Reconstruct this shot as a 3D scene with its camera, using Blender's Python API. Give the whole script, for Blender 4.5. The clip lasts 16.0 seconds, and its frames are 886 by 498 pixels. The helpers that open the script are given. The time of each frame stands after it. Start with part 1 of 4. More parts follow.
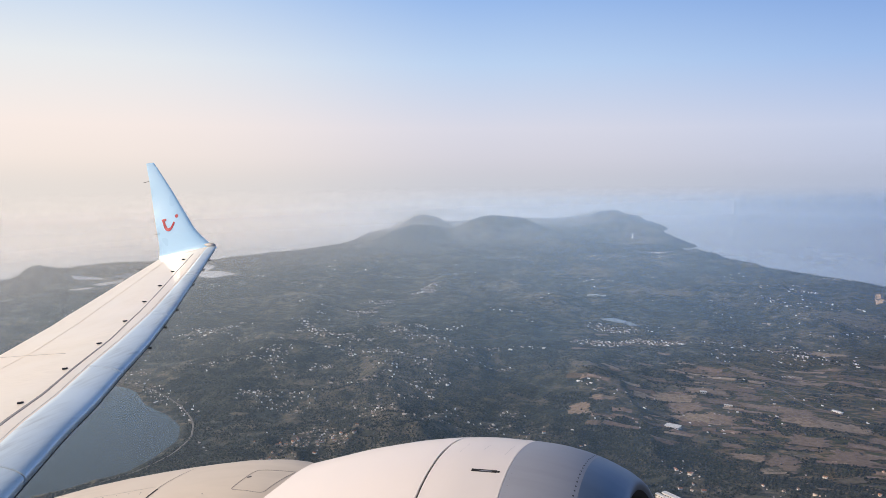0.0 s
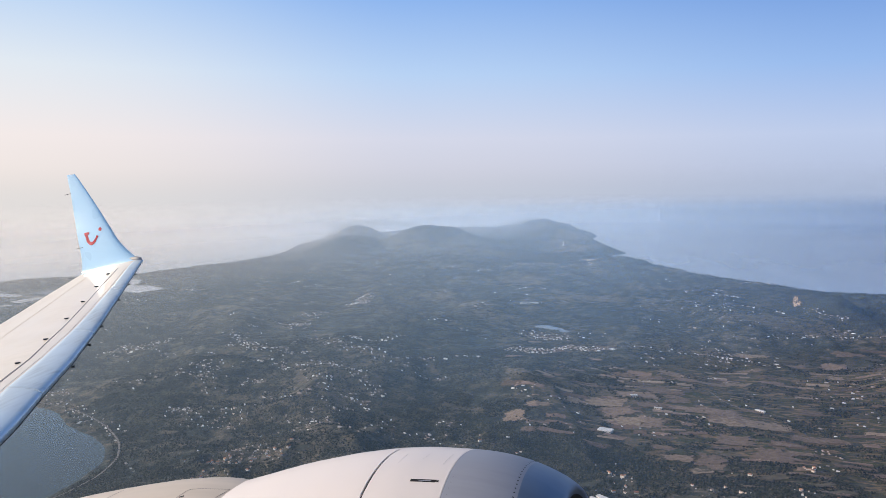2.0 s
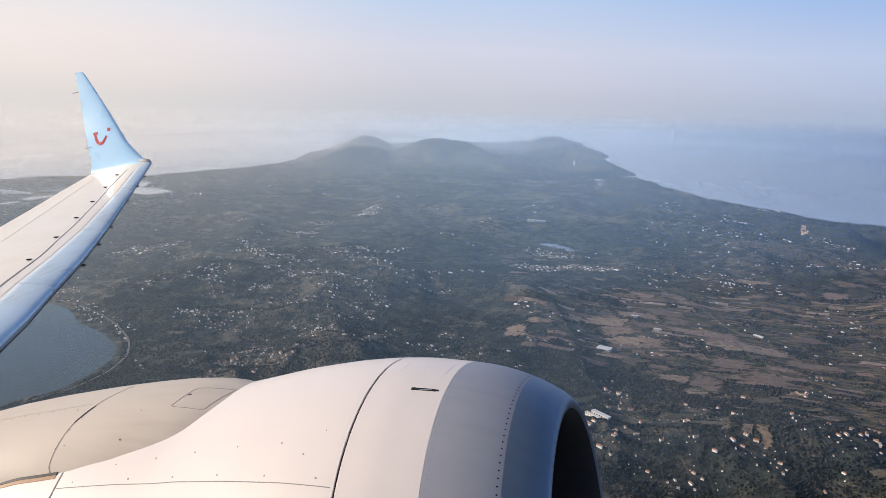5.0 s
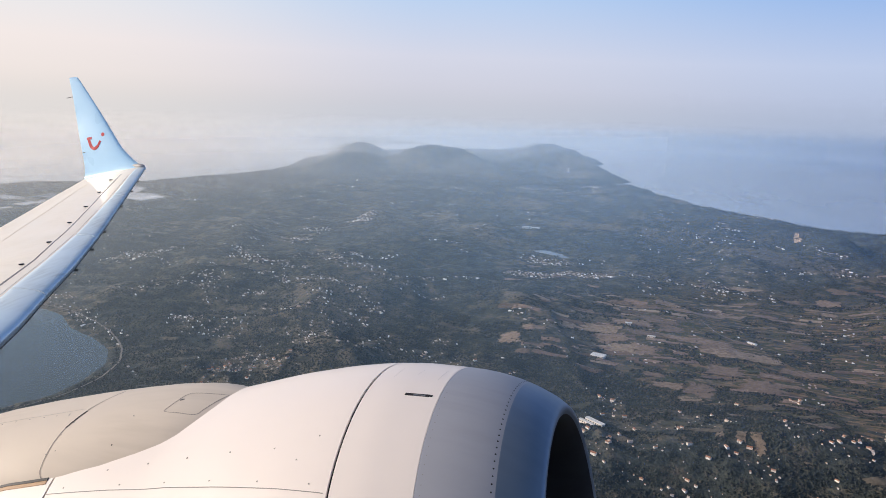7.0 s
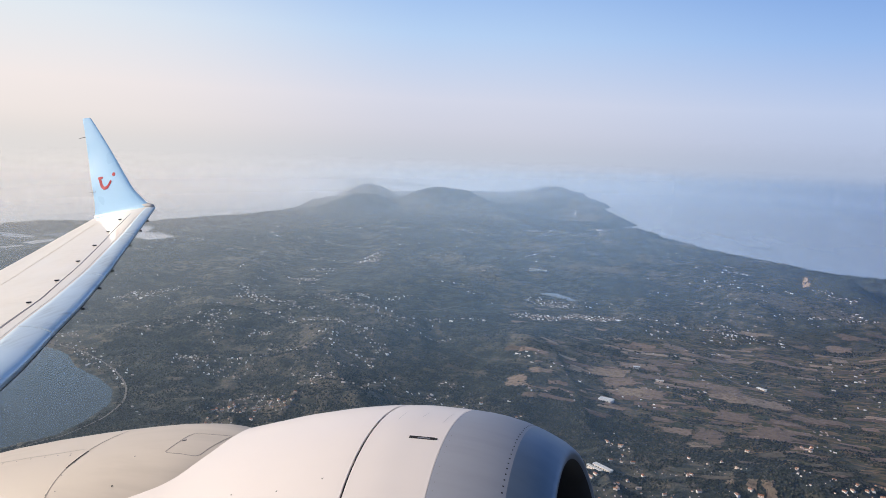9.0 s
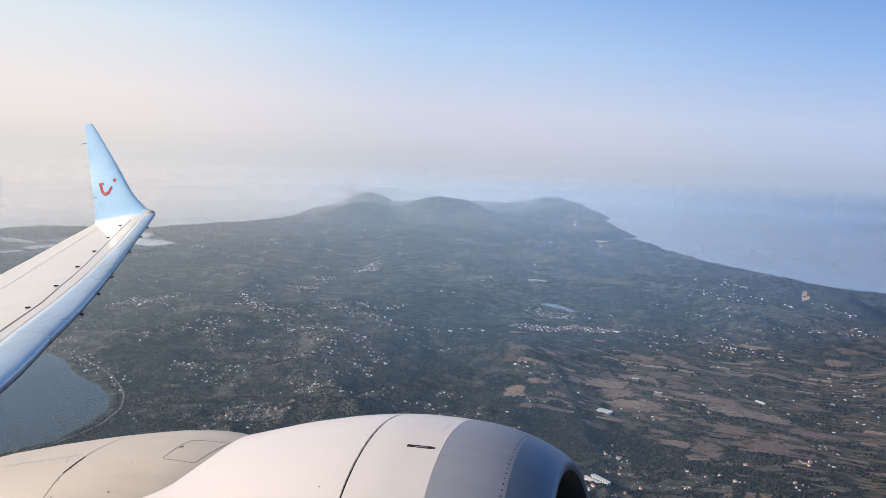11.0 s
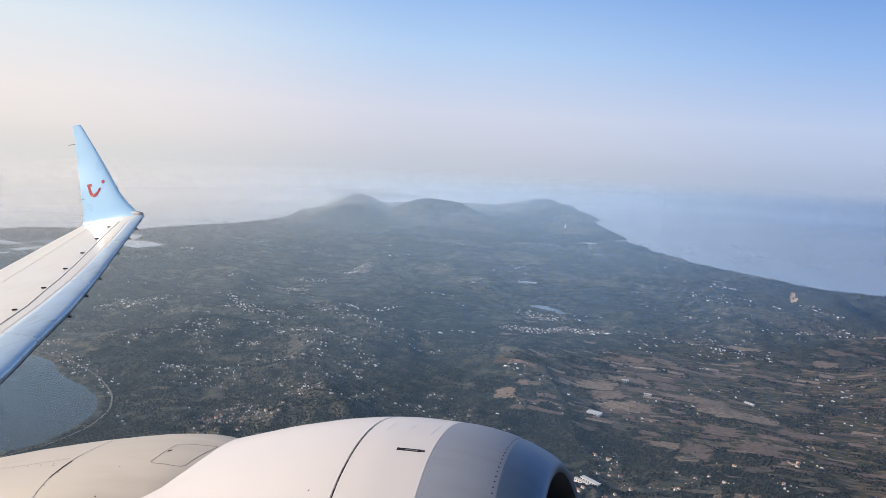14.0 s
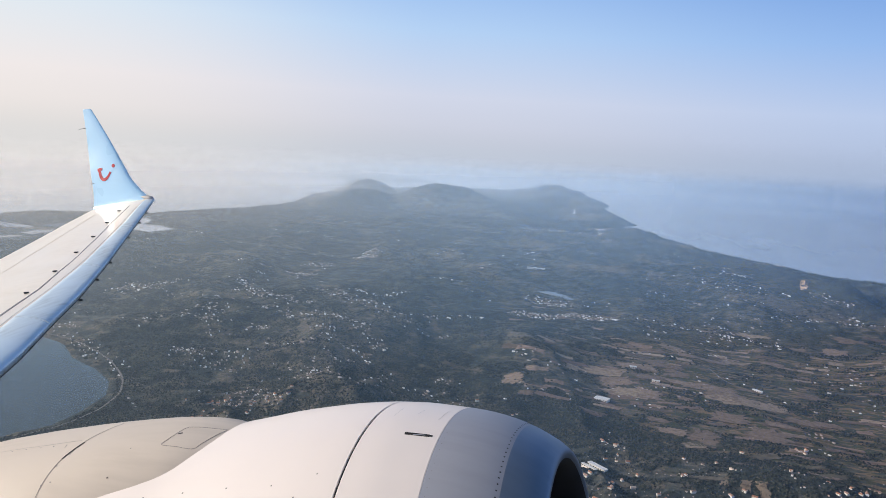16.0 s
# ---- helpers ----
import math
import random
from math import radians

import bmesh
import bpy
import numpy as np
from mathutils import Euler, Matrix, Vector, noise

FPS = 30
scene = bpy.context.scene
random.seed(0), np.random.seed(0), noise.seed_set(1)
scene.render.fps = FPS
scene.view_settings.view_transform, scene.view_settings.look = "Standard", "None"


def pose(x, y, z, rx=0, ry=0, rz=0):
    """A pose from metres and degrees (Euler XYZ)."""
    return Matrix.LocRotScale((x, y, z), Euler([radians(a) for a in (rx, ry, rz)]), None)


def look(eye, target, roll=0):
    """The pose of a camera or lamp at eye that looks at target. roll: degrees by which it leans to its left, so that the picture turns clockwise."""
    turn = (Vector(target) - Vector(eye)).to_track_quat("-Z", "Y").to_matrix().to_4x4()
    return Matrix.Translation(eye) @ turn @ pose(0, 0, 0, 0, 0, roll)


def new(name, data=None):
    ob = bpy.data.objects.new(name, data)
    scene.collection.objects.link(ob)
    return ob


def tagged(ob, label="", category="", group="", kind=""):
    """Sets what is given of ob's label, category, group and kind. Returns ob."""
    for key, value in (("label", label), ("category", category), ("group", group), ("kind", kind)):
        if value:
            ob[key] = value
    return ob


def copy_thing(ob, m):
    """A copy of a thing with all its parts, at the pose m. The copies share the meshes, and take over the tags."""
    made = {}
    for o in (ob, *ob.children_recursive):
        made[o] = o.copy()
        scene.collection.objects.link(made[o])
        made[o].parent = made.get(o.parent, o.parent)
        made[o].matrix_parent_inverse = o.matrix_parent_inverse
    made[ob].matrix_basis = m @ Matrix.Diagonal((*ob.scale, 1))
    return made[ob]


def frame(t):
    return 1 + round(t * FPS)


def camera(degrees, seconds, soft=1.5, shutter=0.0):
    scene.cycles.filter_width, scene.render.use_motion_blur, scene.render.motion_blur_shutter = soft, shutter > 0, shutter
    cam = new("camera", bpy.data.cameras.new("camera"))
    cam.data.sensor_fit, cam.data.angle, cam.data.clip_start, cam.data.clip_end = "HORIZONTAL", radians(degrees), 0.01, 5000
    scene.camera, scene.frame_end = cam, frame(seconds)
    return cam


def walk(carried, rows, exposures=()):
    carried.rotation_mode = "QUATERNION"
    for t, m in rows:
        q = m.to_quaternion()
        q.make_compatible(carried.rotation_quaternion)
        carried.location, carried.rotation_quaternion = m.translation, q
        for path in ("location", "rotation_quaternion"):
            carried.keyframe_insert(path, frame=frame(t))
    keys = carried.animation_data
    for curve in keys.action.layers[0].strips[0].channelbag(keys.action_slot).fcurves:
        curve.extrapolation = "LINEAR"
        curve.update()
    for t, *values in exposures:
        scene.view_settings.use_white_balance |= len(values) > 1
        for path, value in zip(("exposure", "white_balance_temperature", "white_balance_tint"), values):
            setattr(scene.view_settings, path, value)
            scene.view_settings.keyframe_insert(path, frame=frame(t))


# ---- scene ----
# Window seat of an airliner climbing over a hazy island: wing, winglet and engine close by, and below
# them an island with a bay, lagoon, villages, fields and mountains, modelled at about one fifth of its size.
EYE = 175.0          # height of the seat above the sea
PITCH = 11.5         # nose-up attitude of the aircraft, degrees

cam = camera(59.6, 16.0, soft=0.85)
PATH = [  # t, x, y, z from the seat, then the turn in degrees
    (0, 0.011, 0.008, 0.009, 84.61, -0.11, 20.62),
    (0.5, -0.002, 0.012, 0.016, 85.80, 0.99, 16.81),
    (1, -0.007, 0.020, 0.011, 85.22, 2.54, 15.43),
    (1.5, -0.005, 0.009, -0.002, 85.48, 0.56, 15.20),
    (2, 0.003, 0.006, 0.007, 85.34, 0.25, 15.66),
    (2.5, 0.005, 0.004, 0.004, 85.43, -0.12, 16.28),
    (3, 0.004, 0.007, 0.001, 85.63, -0.40, 16.71),
    (3.5, 0.008, -0.000, 0.006, 85.66, -0.65, 16.91),
    (4, 0.005, 0.002, -0.002, 85.42, -1.13, 17.00),
    (4.5, 0.010, 0.002, 0.004, 84.42, -1.37, 17.00),
    (5, 0.005, -0.000, 0.011, 78.98, -1.97, 16.54),
    (5.2, 0.000, 0.006, 0.010, 76.65, -2.05, 16.25),
    (7.3, 0.006, 0.000, 0.002, 80.35, -2.28, 16.20),
    (7.5, 0.007, -0.001, -0.000, 80.91, -2.36, 16.53),
    (8, 0.009, 0.003, 0.006, 81.63, -2.43, 16.78),
    (8.5, 0.008, 0.004, -0.001, 82.17, -2.55, 16.82),
    (9, 0.007, 0.007, 0.001, 82.54, -2.60, 16.74),
    (11.5, 0.008, 0.002, -0.002, 83.27, -3.29, 16.78),
    (12, 0.004, 0.010, -0.002, 83.21, -3.32, 16.75),
    (12.5, 0.007, 0.009, -0.002, 83.27, -3.33, 16.71),
    (13, 0.006, 0.010, -0.002, 83.32, -3.34, 16.59),
    (13.5, 0.010, 0.000, 0.005, 83.36, -3.33, 16.34),
    (14, 0.007, 0.009, 0.001, 83.42, -3.32, 16.08),
    (14.5, 0.003, 0.016, -0.002, 83.48, -3.43, 16.03),
    (15, 0.009, 0.010, 0.006, 83.09, -3.37, 16.09),
    (15.5, 0.009, 0.006, 0.003, 82.69, -3.43, 16.39),
    (16, 0.009, 0.003, 0.005, 82.30, -3.53, 16.76),
]
walk(cam, [(t, pose(x, y, EYE + z, rx, ry, rz)) for t, x, y, z, rx, ry, rz in PATH],
     exposures=[(0, 0.0, 6480, 8), (1.0, 0.0, 6190, 7), (4.5, -0.05, 6190, 7), (5.2, -0.02, 6310, 7.5), (8.0, -0.02, 6230, 7), (12.0, -0.03, 6110, 5.5), (16.0, -0.03, 6070, 5)])

# ---- light ----
SUN_AZ, SUN_EL = 107.0, 22.0      # degrees from abeam towards the tail, and above the horizon
sun_way = Vector((-math.sin(radians(SUN_AZ)) * math.cos(radians(SUN_EL)), math.cos(radians(SUN_AZ)) * math.cos(radians(SUN_EL)), math.sin(radians(SUN_EL))))
sun_data = bpy.data.lights.new("sun", "SUN")
sun_data.energy, sun_data.angle, sun_data.color = 4.7, radians(2.0), (1.0, 0.84, 0.67)
sun = new("sun", sun_data)
sun.matrix_world = look(sun_way * 300 + Vector((0, 0, EYE)), (0, 0, EYE))


def nodes_of(tree):
    def node(kind, **inputs):
        n = tree.nodes.new(kind)
        for key, value in inputs.items():
            sock = n.inputs[int(key[1:]) if key[0] == "i" and key[1:].isdigit() else key.replace("_", " ")]
            if isinstance(value, bpy.types.NodeSocket):
                tree.links.new(value, sock)
            else:
                sock.default_value = value
        return n
    return node


def maths(node, op, a, b=0.0, c=0.0, clamp=False):
    n = node("ShaderNodeMath", i0=a, i1=b, i2=c)
    n.operation, n.use_clamp = op, clamp
    return n.outputs[0]


def smooth(node, x, lo, hi, a=0.0, b=1.0):
    n = node("ShaderNodeMapRange", Value=x, From_Min=lo, From_Max=hi, To_Min=a, To_Max=b)
    n.interpolation_type = "SMOOTHSTEP"
    return n.outputs[0]


def mixed(node, fac, a, b, how="MIX"):
    n = node("ShaderNodeMix")
    n.data_type, n.blend_type = "RGBA", how
    tree = n.id_data
    for sock, value in ((n.inputs[0], fac), (n.inputs[6], a), (n.inputs[7], b)):
        if isinstance(value, bpy.types.NodeSocket):
            tree.links.new(value, sock)
        else:
            sock.default_value = value if sock == n.inputs[0] else (*value, 1.0)[:4]
    return n.outputs[2]


def ramp(node, x, stops):
    n = node("ShaderNodeValToRGB", Fac=x)
    els = n.color_ramp.elements
    while len(els) < len(stops):
        els.new(0.5)
    for el, (at, col) in zip(els, stops):
        el.position, el.color = at, (*col, 1.0)
    return n.outputs[0]


world = bpy.data.worlds.new("sky")
scene.world = world
world.use_nodes = True
world.node_tree.nodes.clear()
N = nodes_of(world.node_tree)
coord = N("ShaderNodeTexCoord").outputs["Generated"]
parts = N("ShaderNodeSeparateXYZ", Vector=coord).outputs
sky = N("ShaderNodeTexSky")
sky.sky_type, sky.sun_disc = "NISHITA", False
sky.sun_elevation, sky.sun_rotation, sky.air_density, sky.dust_density = radians(SUN_EL), radians(-SUN_AZ), 1.2, 2.0
# the dusty lower sky: warm towards the sun, blue-grey away from it
towards = N("ShaderNodeVectorMath", i0=coord, i1=(-math.sin(radians(62)), math.cos(radians(62)), 0.0))
towards.operation = "DOT_PRODUCT"
side = towards.outputs["Value"]
up = maths(N, "MULTIPLY_ADD", parts[2], 2.0, 0.2, True)      # 0.2: level, 0.6: 11.5 degrees up
SKY_RIGHT = [(0.10, (0.42, 0.48, 0.64)), (0.2, (0.47, 0.52, 0.68)), (0.32, (0.53, 0.60, 0.80)), (0.48, (0.33, 0.49, 0.82)), (0.68, (0.17, 0.32, 0.70)), (1.0, (0.12, 0.24, 0.60))]
SKY_MID = [(0.10, (0.59, 0.60, 0.67)), (0.2, (0.65, 0.625, 0.69)), (0.32, (0.70, 0.69, 0.79)), (0.48, (0.51, 0.65, 0.88)), (0.68, (0.27, 0.45, 0.83)), (1.0, (0.16, 0.30, 0.68))]
SKY_LEFT = [(0.10, (0.80, 0.73, 0.69)), (0.2, (0.90, 0.785, 0.72)), (0.32, (0.96, 0.835, 0.785)), (0.48, (0.83, 0.84, 0.86)), (0.68, (0.50, 0.66, 0.90)), (1.0, (0.25, 0.40, 0.76))]
low = mixed(N, smooth(N, side, 0.20, 0.76), ramp(N, up, SKY_RIGHT), ramp(N, up, SKY_MID))
low = mixed(N, smooth(N, side, 0.70, 1.0), low, ramp(N, up, SKY_LEFT))
glow_dot = N("ShaderNodeVectorMath", i0=coord, i1=tuple(sun_way))
glow_dot.operation = "DOT_PRODUCT"
glow = maths(N, "POWER", maths(N, "MAXIMUM", glow_dot.outputs["Value"], 0.0), 14.0)
low = mixed(N, glow, low, (1.9, 1.25, 0.75), "ADD")
high = mixed(N, 1.0, sky.outputs[0], (0.10, 0.10, 0.10), "MULTIPLY")
sky_colour = mixed(N, smooth(N, parts[2], 0.30, 0.75), low, high)
back = N("ShaderNodeBackground", Color=sky_colour, Strength=1.0)
world.node_tree.links.new(back.outputs[0], N("ShaderNodeOutputWorld").inputs["Surface"])


# ---- materials ----
def material(name):
    m = bpy.data.materials.new(name)
    m.use_nodes = True
    m.node_tree.nodes.clear()
    node = nodes_of(m.node_tree)
    out = node("ShaderNodeOutputMaterial")
    return m, node, out


def finish(m, out, shader):
    m.node_tree.links.new(shader.outputs[0], out.inputs["Surface"])
    return m


def bumped(node, height, strength=0.3, distance=0.02):
    return node("ShaderNodeBump", Height=height, Strength=strength, Distance=distance).outputs[0]


def noise_of(node, vector, scale, detail=4.0, rough=0.55):
    return node("ShaderNodeTexNoise", Vector=vector, Scale=scale, Detail=detail, Roughness=rough).outputs[0]


def painted(name, colour, rough=0.32, metal=0.0, coat=0.0, grime=0.02, streak=(0.6, 6.0, 6.0)):
    """Aircraft paint or bare metal with faint streaks along the airflow, and a fine orange peel."""
    m, node, out = material(name)
    co = node("ShaderNodeTexCoord").outputs["Object"]
    long = node("ShaderNodeMapping", Vector=co, Scale=streak).outputs[0]
    a, b = noise_of(node, long, 3.0), noise_of(node, co, 1.3, 2.0)
    dark = tuple(c * (1 - 3.2 * grime) for c in colour)
    both = maths(node, "MULTIPLY", smooth(node, a, 0.35, 0.75), smooth(node, b, 0.3, 0.75))
    base = mixed(node, both, colour, dark)
    fine = noise_of(node, co, 90.0, 2.0)
    sh = node("ShaderNodeBsdfPrincipled", Base_Color=base, Roughness=smooth(node, b, 0.2, 0.8, rough * 0.8, rough * 1.3), Metallic=metal,
              Coat_Weight=coat, Coat_Roughness=0.07, Normal=bumped(node, fine, 0.02, 0.004))
    return finish(m, out, sh)


WHITE = painted("white_paint", (0.775, 0.712, 0.692), 0.50, 0.0, 0.15, 0.006, (0.5, 1.5, 1.5))
WING_GREY = painted("wing_paint", (0.88, 0.775, 0.65), 0.40, 0.0, 0.5)
SLAT_METAL = painted("bare_aluminium", (0.74, 0.82, 0.86), 0.40, 0.42, 0.0, 0.08, (5.0, 0.6, 5.0))
BLUE = painted("light_blue_paint", (0.49, 0.77, 1.0), 0.32, 0.0, 0.5, 0.008)
COWL_GREY = painted("grey_composite", (0.315, 0.33, 0.39), 0.5, 0.0, 0.0, 0.02)
LIP_METAL = painted("polished_lip", (0.235, 0.285, 0.36), 0.42, 0.72, 0.0, 0.03)
PYLON = painted("fairing_paint", (0.585, 0.52, 0.46), 0.72, 0.0, 0.0, 0.03)
RED = painted("red_paint", (0.50, 0.010, 0.03), 0.55, 0.0, 0.0, 0.03)
DARK = painted("dark_parts_and_shade", (0.035, 0.035, 0.04), 0.6, 0.0, 0.0, 0.1)
GROOVE = painted("groove_grey", (0.26, 0.25, 0.25), 0.6, 0.0, 0.0, 0.1)
LINER = painted("intake_liner", (0.03, 0.032, 0.038), 0.6, 0.1, 0.0, 0.1)
PALE_SEAM = painted("pale_seam", (0.70, 0.60, 0.49), 0.6, 0.0, 0.0, 0.05)
SEAM = painted("fine_seam", (0.44, 0.42, 0.41), 0.6, 0.0, 0.0, 0.05)
BLACK = painted("deep_gap", (0.008, 0.008, 0.01), 0.7, 0.0, 0.0, 0.05)
COPPER = painted("copper_tan", (0.42, 0.27, 0.16), 0.6, 0.0, 0.0, 0.1)
FAINT = painted("faint_mark", (0.50, 0.48, 0.48), 0.6, 0.0, 0.0, 0.02)


def ground_material():
    m, node, out = material("wooded_ground")
    co = node("ShaderNodeNewGeometry").outputs["Position"]
    big = noise_of(node, co, 0.006, 5.0, 0.6)
    mid = noise_of(node, co, 0.035, 6.0, 0.62)
    fine = noise_of(node, co, 0.32, 5.0, 0.65)
    clump = noise_of(node, co, 0.075, 5.0, 0.68)
    wood = mixed(node, smooth(node, clump, 0.38, 0.62), (0.022, 0.031, 0.031), (0.060, 0.067, 0.057))
    scrub = mixed(node, smooth(node, fine, 0.35, 0.7), (0.088, 0.085, 0.058), (0.21, 0.16, 0.12))
    col = mixed(node, smooth(node, maths(node, "MULTIPLY_ADD", clump, 0.55, maths(node, "MULTIPLY", big, 0.7)), 0.58, 0.72), wood, scrub)
    # hedged strips of farmland on the plain
    cells = node("ShaderNodeTexVoronoi", Vector=node("ShaderNodeMapping", Vector=co, Rotation=(0, 0, 0.5), Scale=(0.035, 0.085, 0.02)).outputs[0])
    tint = node("ShaderNodeSeparateColor", Color=cells.outputs["Color"]).outputs
    crop = ramp(node, tint[0], [(0.0, (0.045, 0.058, 0.028)), (0.45, (0.075, 0.07, 0.035)), (0.7, (0.15, 0.105, 0.06)), (1.0, (0.24, 0.16, 0.095))])
    xyz = node("ShaderNodeSeparateXYZ", Vector=co).outputs
    plain = maths(node, "MULTIPLY", maths(node, "MULTIPLY", smooth(node, xyz[0], -60.0, 20.0), smooth(node, xyz[1], 860.0, 660.0)), smooth(node, maths(node, "MULTIPLY_ADD", xyz[0], 0.5, xyz[1]), 440.0, 510.0))
    patch = smooth(node, maths(node, "MULTIPLY_ADD", mid, 0.7, maths(node, "MULTIPLY", tint[1], 0.45)), 0.40, 0.50)
    col = mixed(node, maths(node, "MULTIPLY", plain, patch), col, crop)
    bare = smooth(node, noise_of(node, co, 0.09, 4.0, 0.7), 0.66, 0.72)
    col = mixed(node, maths(node, "MULTIPLY", bare, 0.7), col, (0.19, 0.15, 0.10))
    tall = maths(node, "ADD", fine, maths(node, "MULTIPLY", mid, 1.5))
    sh = node("ShaderNodeBsdfPrincipled", Base_Color=col, Roughness=0.95, Normal=bumped(node, tall, 0.9, 3.0))
    return finish(m, out, sh)


def water_material(name, colour, rough=0.10, bay_tone=None):
    m, node, out = material(name)
    co = node("ShaderNodeNewGeometry").outputs["Position"]
    swell = noise_of(node, node("ShaderNodeMapping", Vector=co, Scale=(0.5, 0.2, 1.0)).outputs[0], 0.5, 3.0)
    broad = noise_of(node, node("ShaderNodeMapping", Vector=co, Rotation=(0, 0, 0.4), Scale=(1.0, 0.25, 1.0)).outputs[0], 0.012, 4.0)
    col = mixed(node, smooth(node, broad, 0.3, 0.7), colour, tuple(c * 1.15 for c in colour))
    if bay_tone:      # the bay keeps darker, greener water, without the paleness painted offshore for haze
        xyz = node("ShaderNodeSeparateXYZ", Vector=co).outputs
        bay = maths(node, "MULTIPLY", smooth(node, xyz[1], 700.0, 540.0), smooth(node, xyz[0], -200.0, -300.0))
        col = mixed(node, bay, col, bay_tone)
    sh = node("ShaderNodeBsdfPrincipled", Base_Color=col, Roughness=smooth(node, broad, 0.3, 0.7, rough, rough * 1.3), IOR=1.33, Normal=bumped(node, swell, 0.006, 0.08))
    return finish(m, out, sh)


def speckled(name, stops, rough=0.8, source="island", grain=2.0, dirt=0.75, stretches=0.0):
    """A colour of its own for each island or object, with blotches."""
    m, node, out = material(name)
    if source == "island":
        pick = node("ShaderNodeNewGeometry").outputs["Random Per Island"]
    else:
        pick = node("ShaderNodeObjectInfo").outputs["Random"]
    co = node("ShaderNodeNewGeometry").outputs["Position"]
    col = ramp(node, pick, stops)
    n = noise_of(node, co, grain, 4.0)
    col = mixed(node, smooth(node, n, 0.35, 0.75), col, mixed(node, 1.0, col, (dirt, dirt, dirt), "MULTIPLY"))
    if stretches:      # pines and cypresses grow darker than olives
        kind = noise_of(node, co, stretches, 5.0, 0.6)
        col = mixed(node, smooth(node, kind, 0.40, 0.58), mixed(node, 1.0, col, (0.50, 0.58, 0.66), "MULTIPLY"), mixed(node, 1.0, col, (1.15, 1.08, 0.95), "MULTIPLY"))
    sh = node("ShaderNodeBsdfPrincipled", Base_Color=col, Roughness=rough, Normal=bumped(node, n, 0.4, 0.1))
    return finish(m, out, sh)


GROUND = ground_material()
# open-sea base colour is paled to stand in for haze over the water
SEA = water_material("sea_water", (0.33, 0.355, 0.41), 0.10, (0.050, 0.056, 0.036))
LAKE = water_material("still_water", (0.20, 0.225, 0.25), 0.10)
PAN = water_material("brine", (0.42, 0.40, 0.38), 0.15)
FOLIAGE = speckled("olive_foliage", [(0.0, (0.014, 0.023, 0.023)), (0.5, (0.031, 0.041, 0.038)), (0.8, (0.065, 0.069, 0.058)), (1.0, (0.125, 0.11, 0.09))], 0.9, "island", 1.5, 0.6, 0.022)
HOUSE_WALL = speckled("house_plaster", [(0.0, (0.78, 0.75, 0.70)), (0.45, (0.82, 0.77, 0.68)), (0.8, (0.74, 0.60, 0.48)), (1.0, (0.84, 0.83, 0.82))], 0.8, "object", 1.2, 0.85)
HOUSE_ROOF = speckled("clay_tiles", [(0.0, (0.36, 0.16, 0.09)), (0.5, (0.44, 0.24, 0.15)), (0.8, (0.34, 0.22, 0.17)), (1.0, (0.55, 0.45, 0.38))], 0.85, "object", 2.5, 0.7)
FAR_HOUSE = speckled("far_plaster", [(0.0, (0.92, 0.90, 0.86)), (0.13, (0.88, 0.84, 0.78)), (0.22, (0.50, 0.42, 0.36)), (0.45, (0.34, 0.25, 0.20)), (0.72, (0.42, 0.36, 0.32)), (0.9, (0.60, 0.54, 0.49)), (1.0, (0.90, 0.90, 0.90))], 0.7, "island", 1.0, 0.9)
FIELD = speckled("ploughed_earth", [(0.0, (0.17, 0.125, 0.095)), (0.5, (0.25, 0.18, 0.135)), (1.0, (0.32, 0.245, 0.175))], 0.95, "object", 0.35, 0.55)
STUBBLE = speckled("stubble_and_earth", [(0.0, (0.09, 0.072, 0.055)), (0.35, (0.18, 0.125, 0.098)), (0.7, (0.28, 0.195, 0.15)), (1.0, (0.38, 0.29, 0.21))], 0.95, "island", 0.3, 0.6)
CLEARING = speckled("dry_grass", [(0.0, (0.06, 0.062, 0.045)), (0.5, (0.085, 0.08, 0.057)), (1.0, (0.13, 0.108, 0.08))], 0.95, "object", 0.3, 0.55)
ROCK = speckled("quarried_rock", [(0.0, (0.46, 0.33, 0.22)), (1.0, (0.60, 0.43, 0.29))], 0.95, "object", 0.4, 0.55)
ROAD = speckled("pale_road", [(0.0, (0.20, 0.18, 0.16)), (1.0, (0.26, 0.235, 0.205))], 0.9, "object", 0.5, 0.8)
BOULDER = speckled("weathered_rock", [(0.0, (0.20, 0.15, 0.105)), (1.0, (0.33, 0.25, 0.175))], 0.95, "object", 0.5, 0.35)
METAL_ROOF = speckled("pale_sheet_roof", [(0.0, (0.75, 0.72, 0.66)), (1.0, (0.80, 0.80, 0.80))], 0.5, "object", 1.0, 0.9)
GLASSY = speckled("dark_window", [(0.0, (0.04, 0.05, 0.06)), (1.0, (0.07, 0.08, 0.09))], 0.2, "object", 1.0, 0.8)


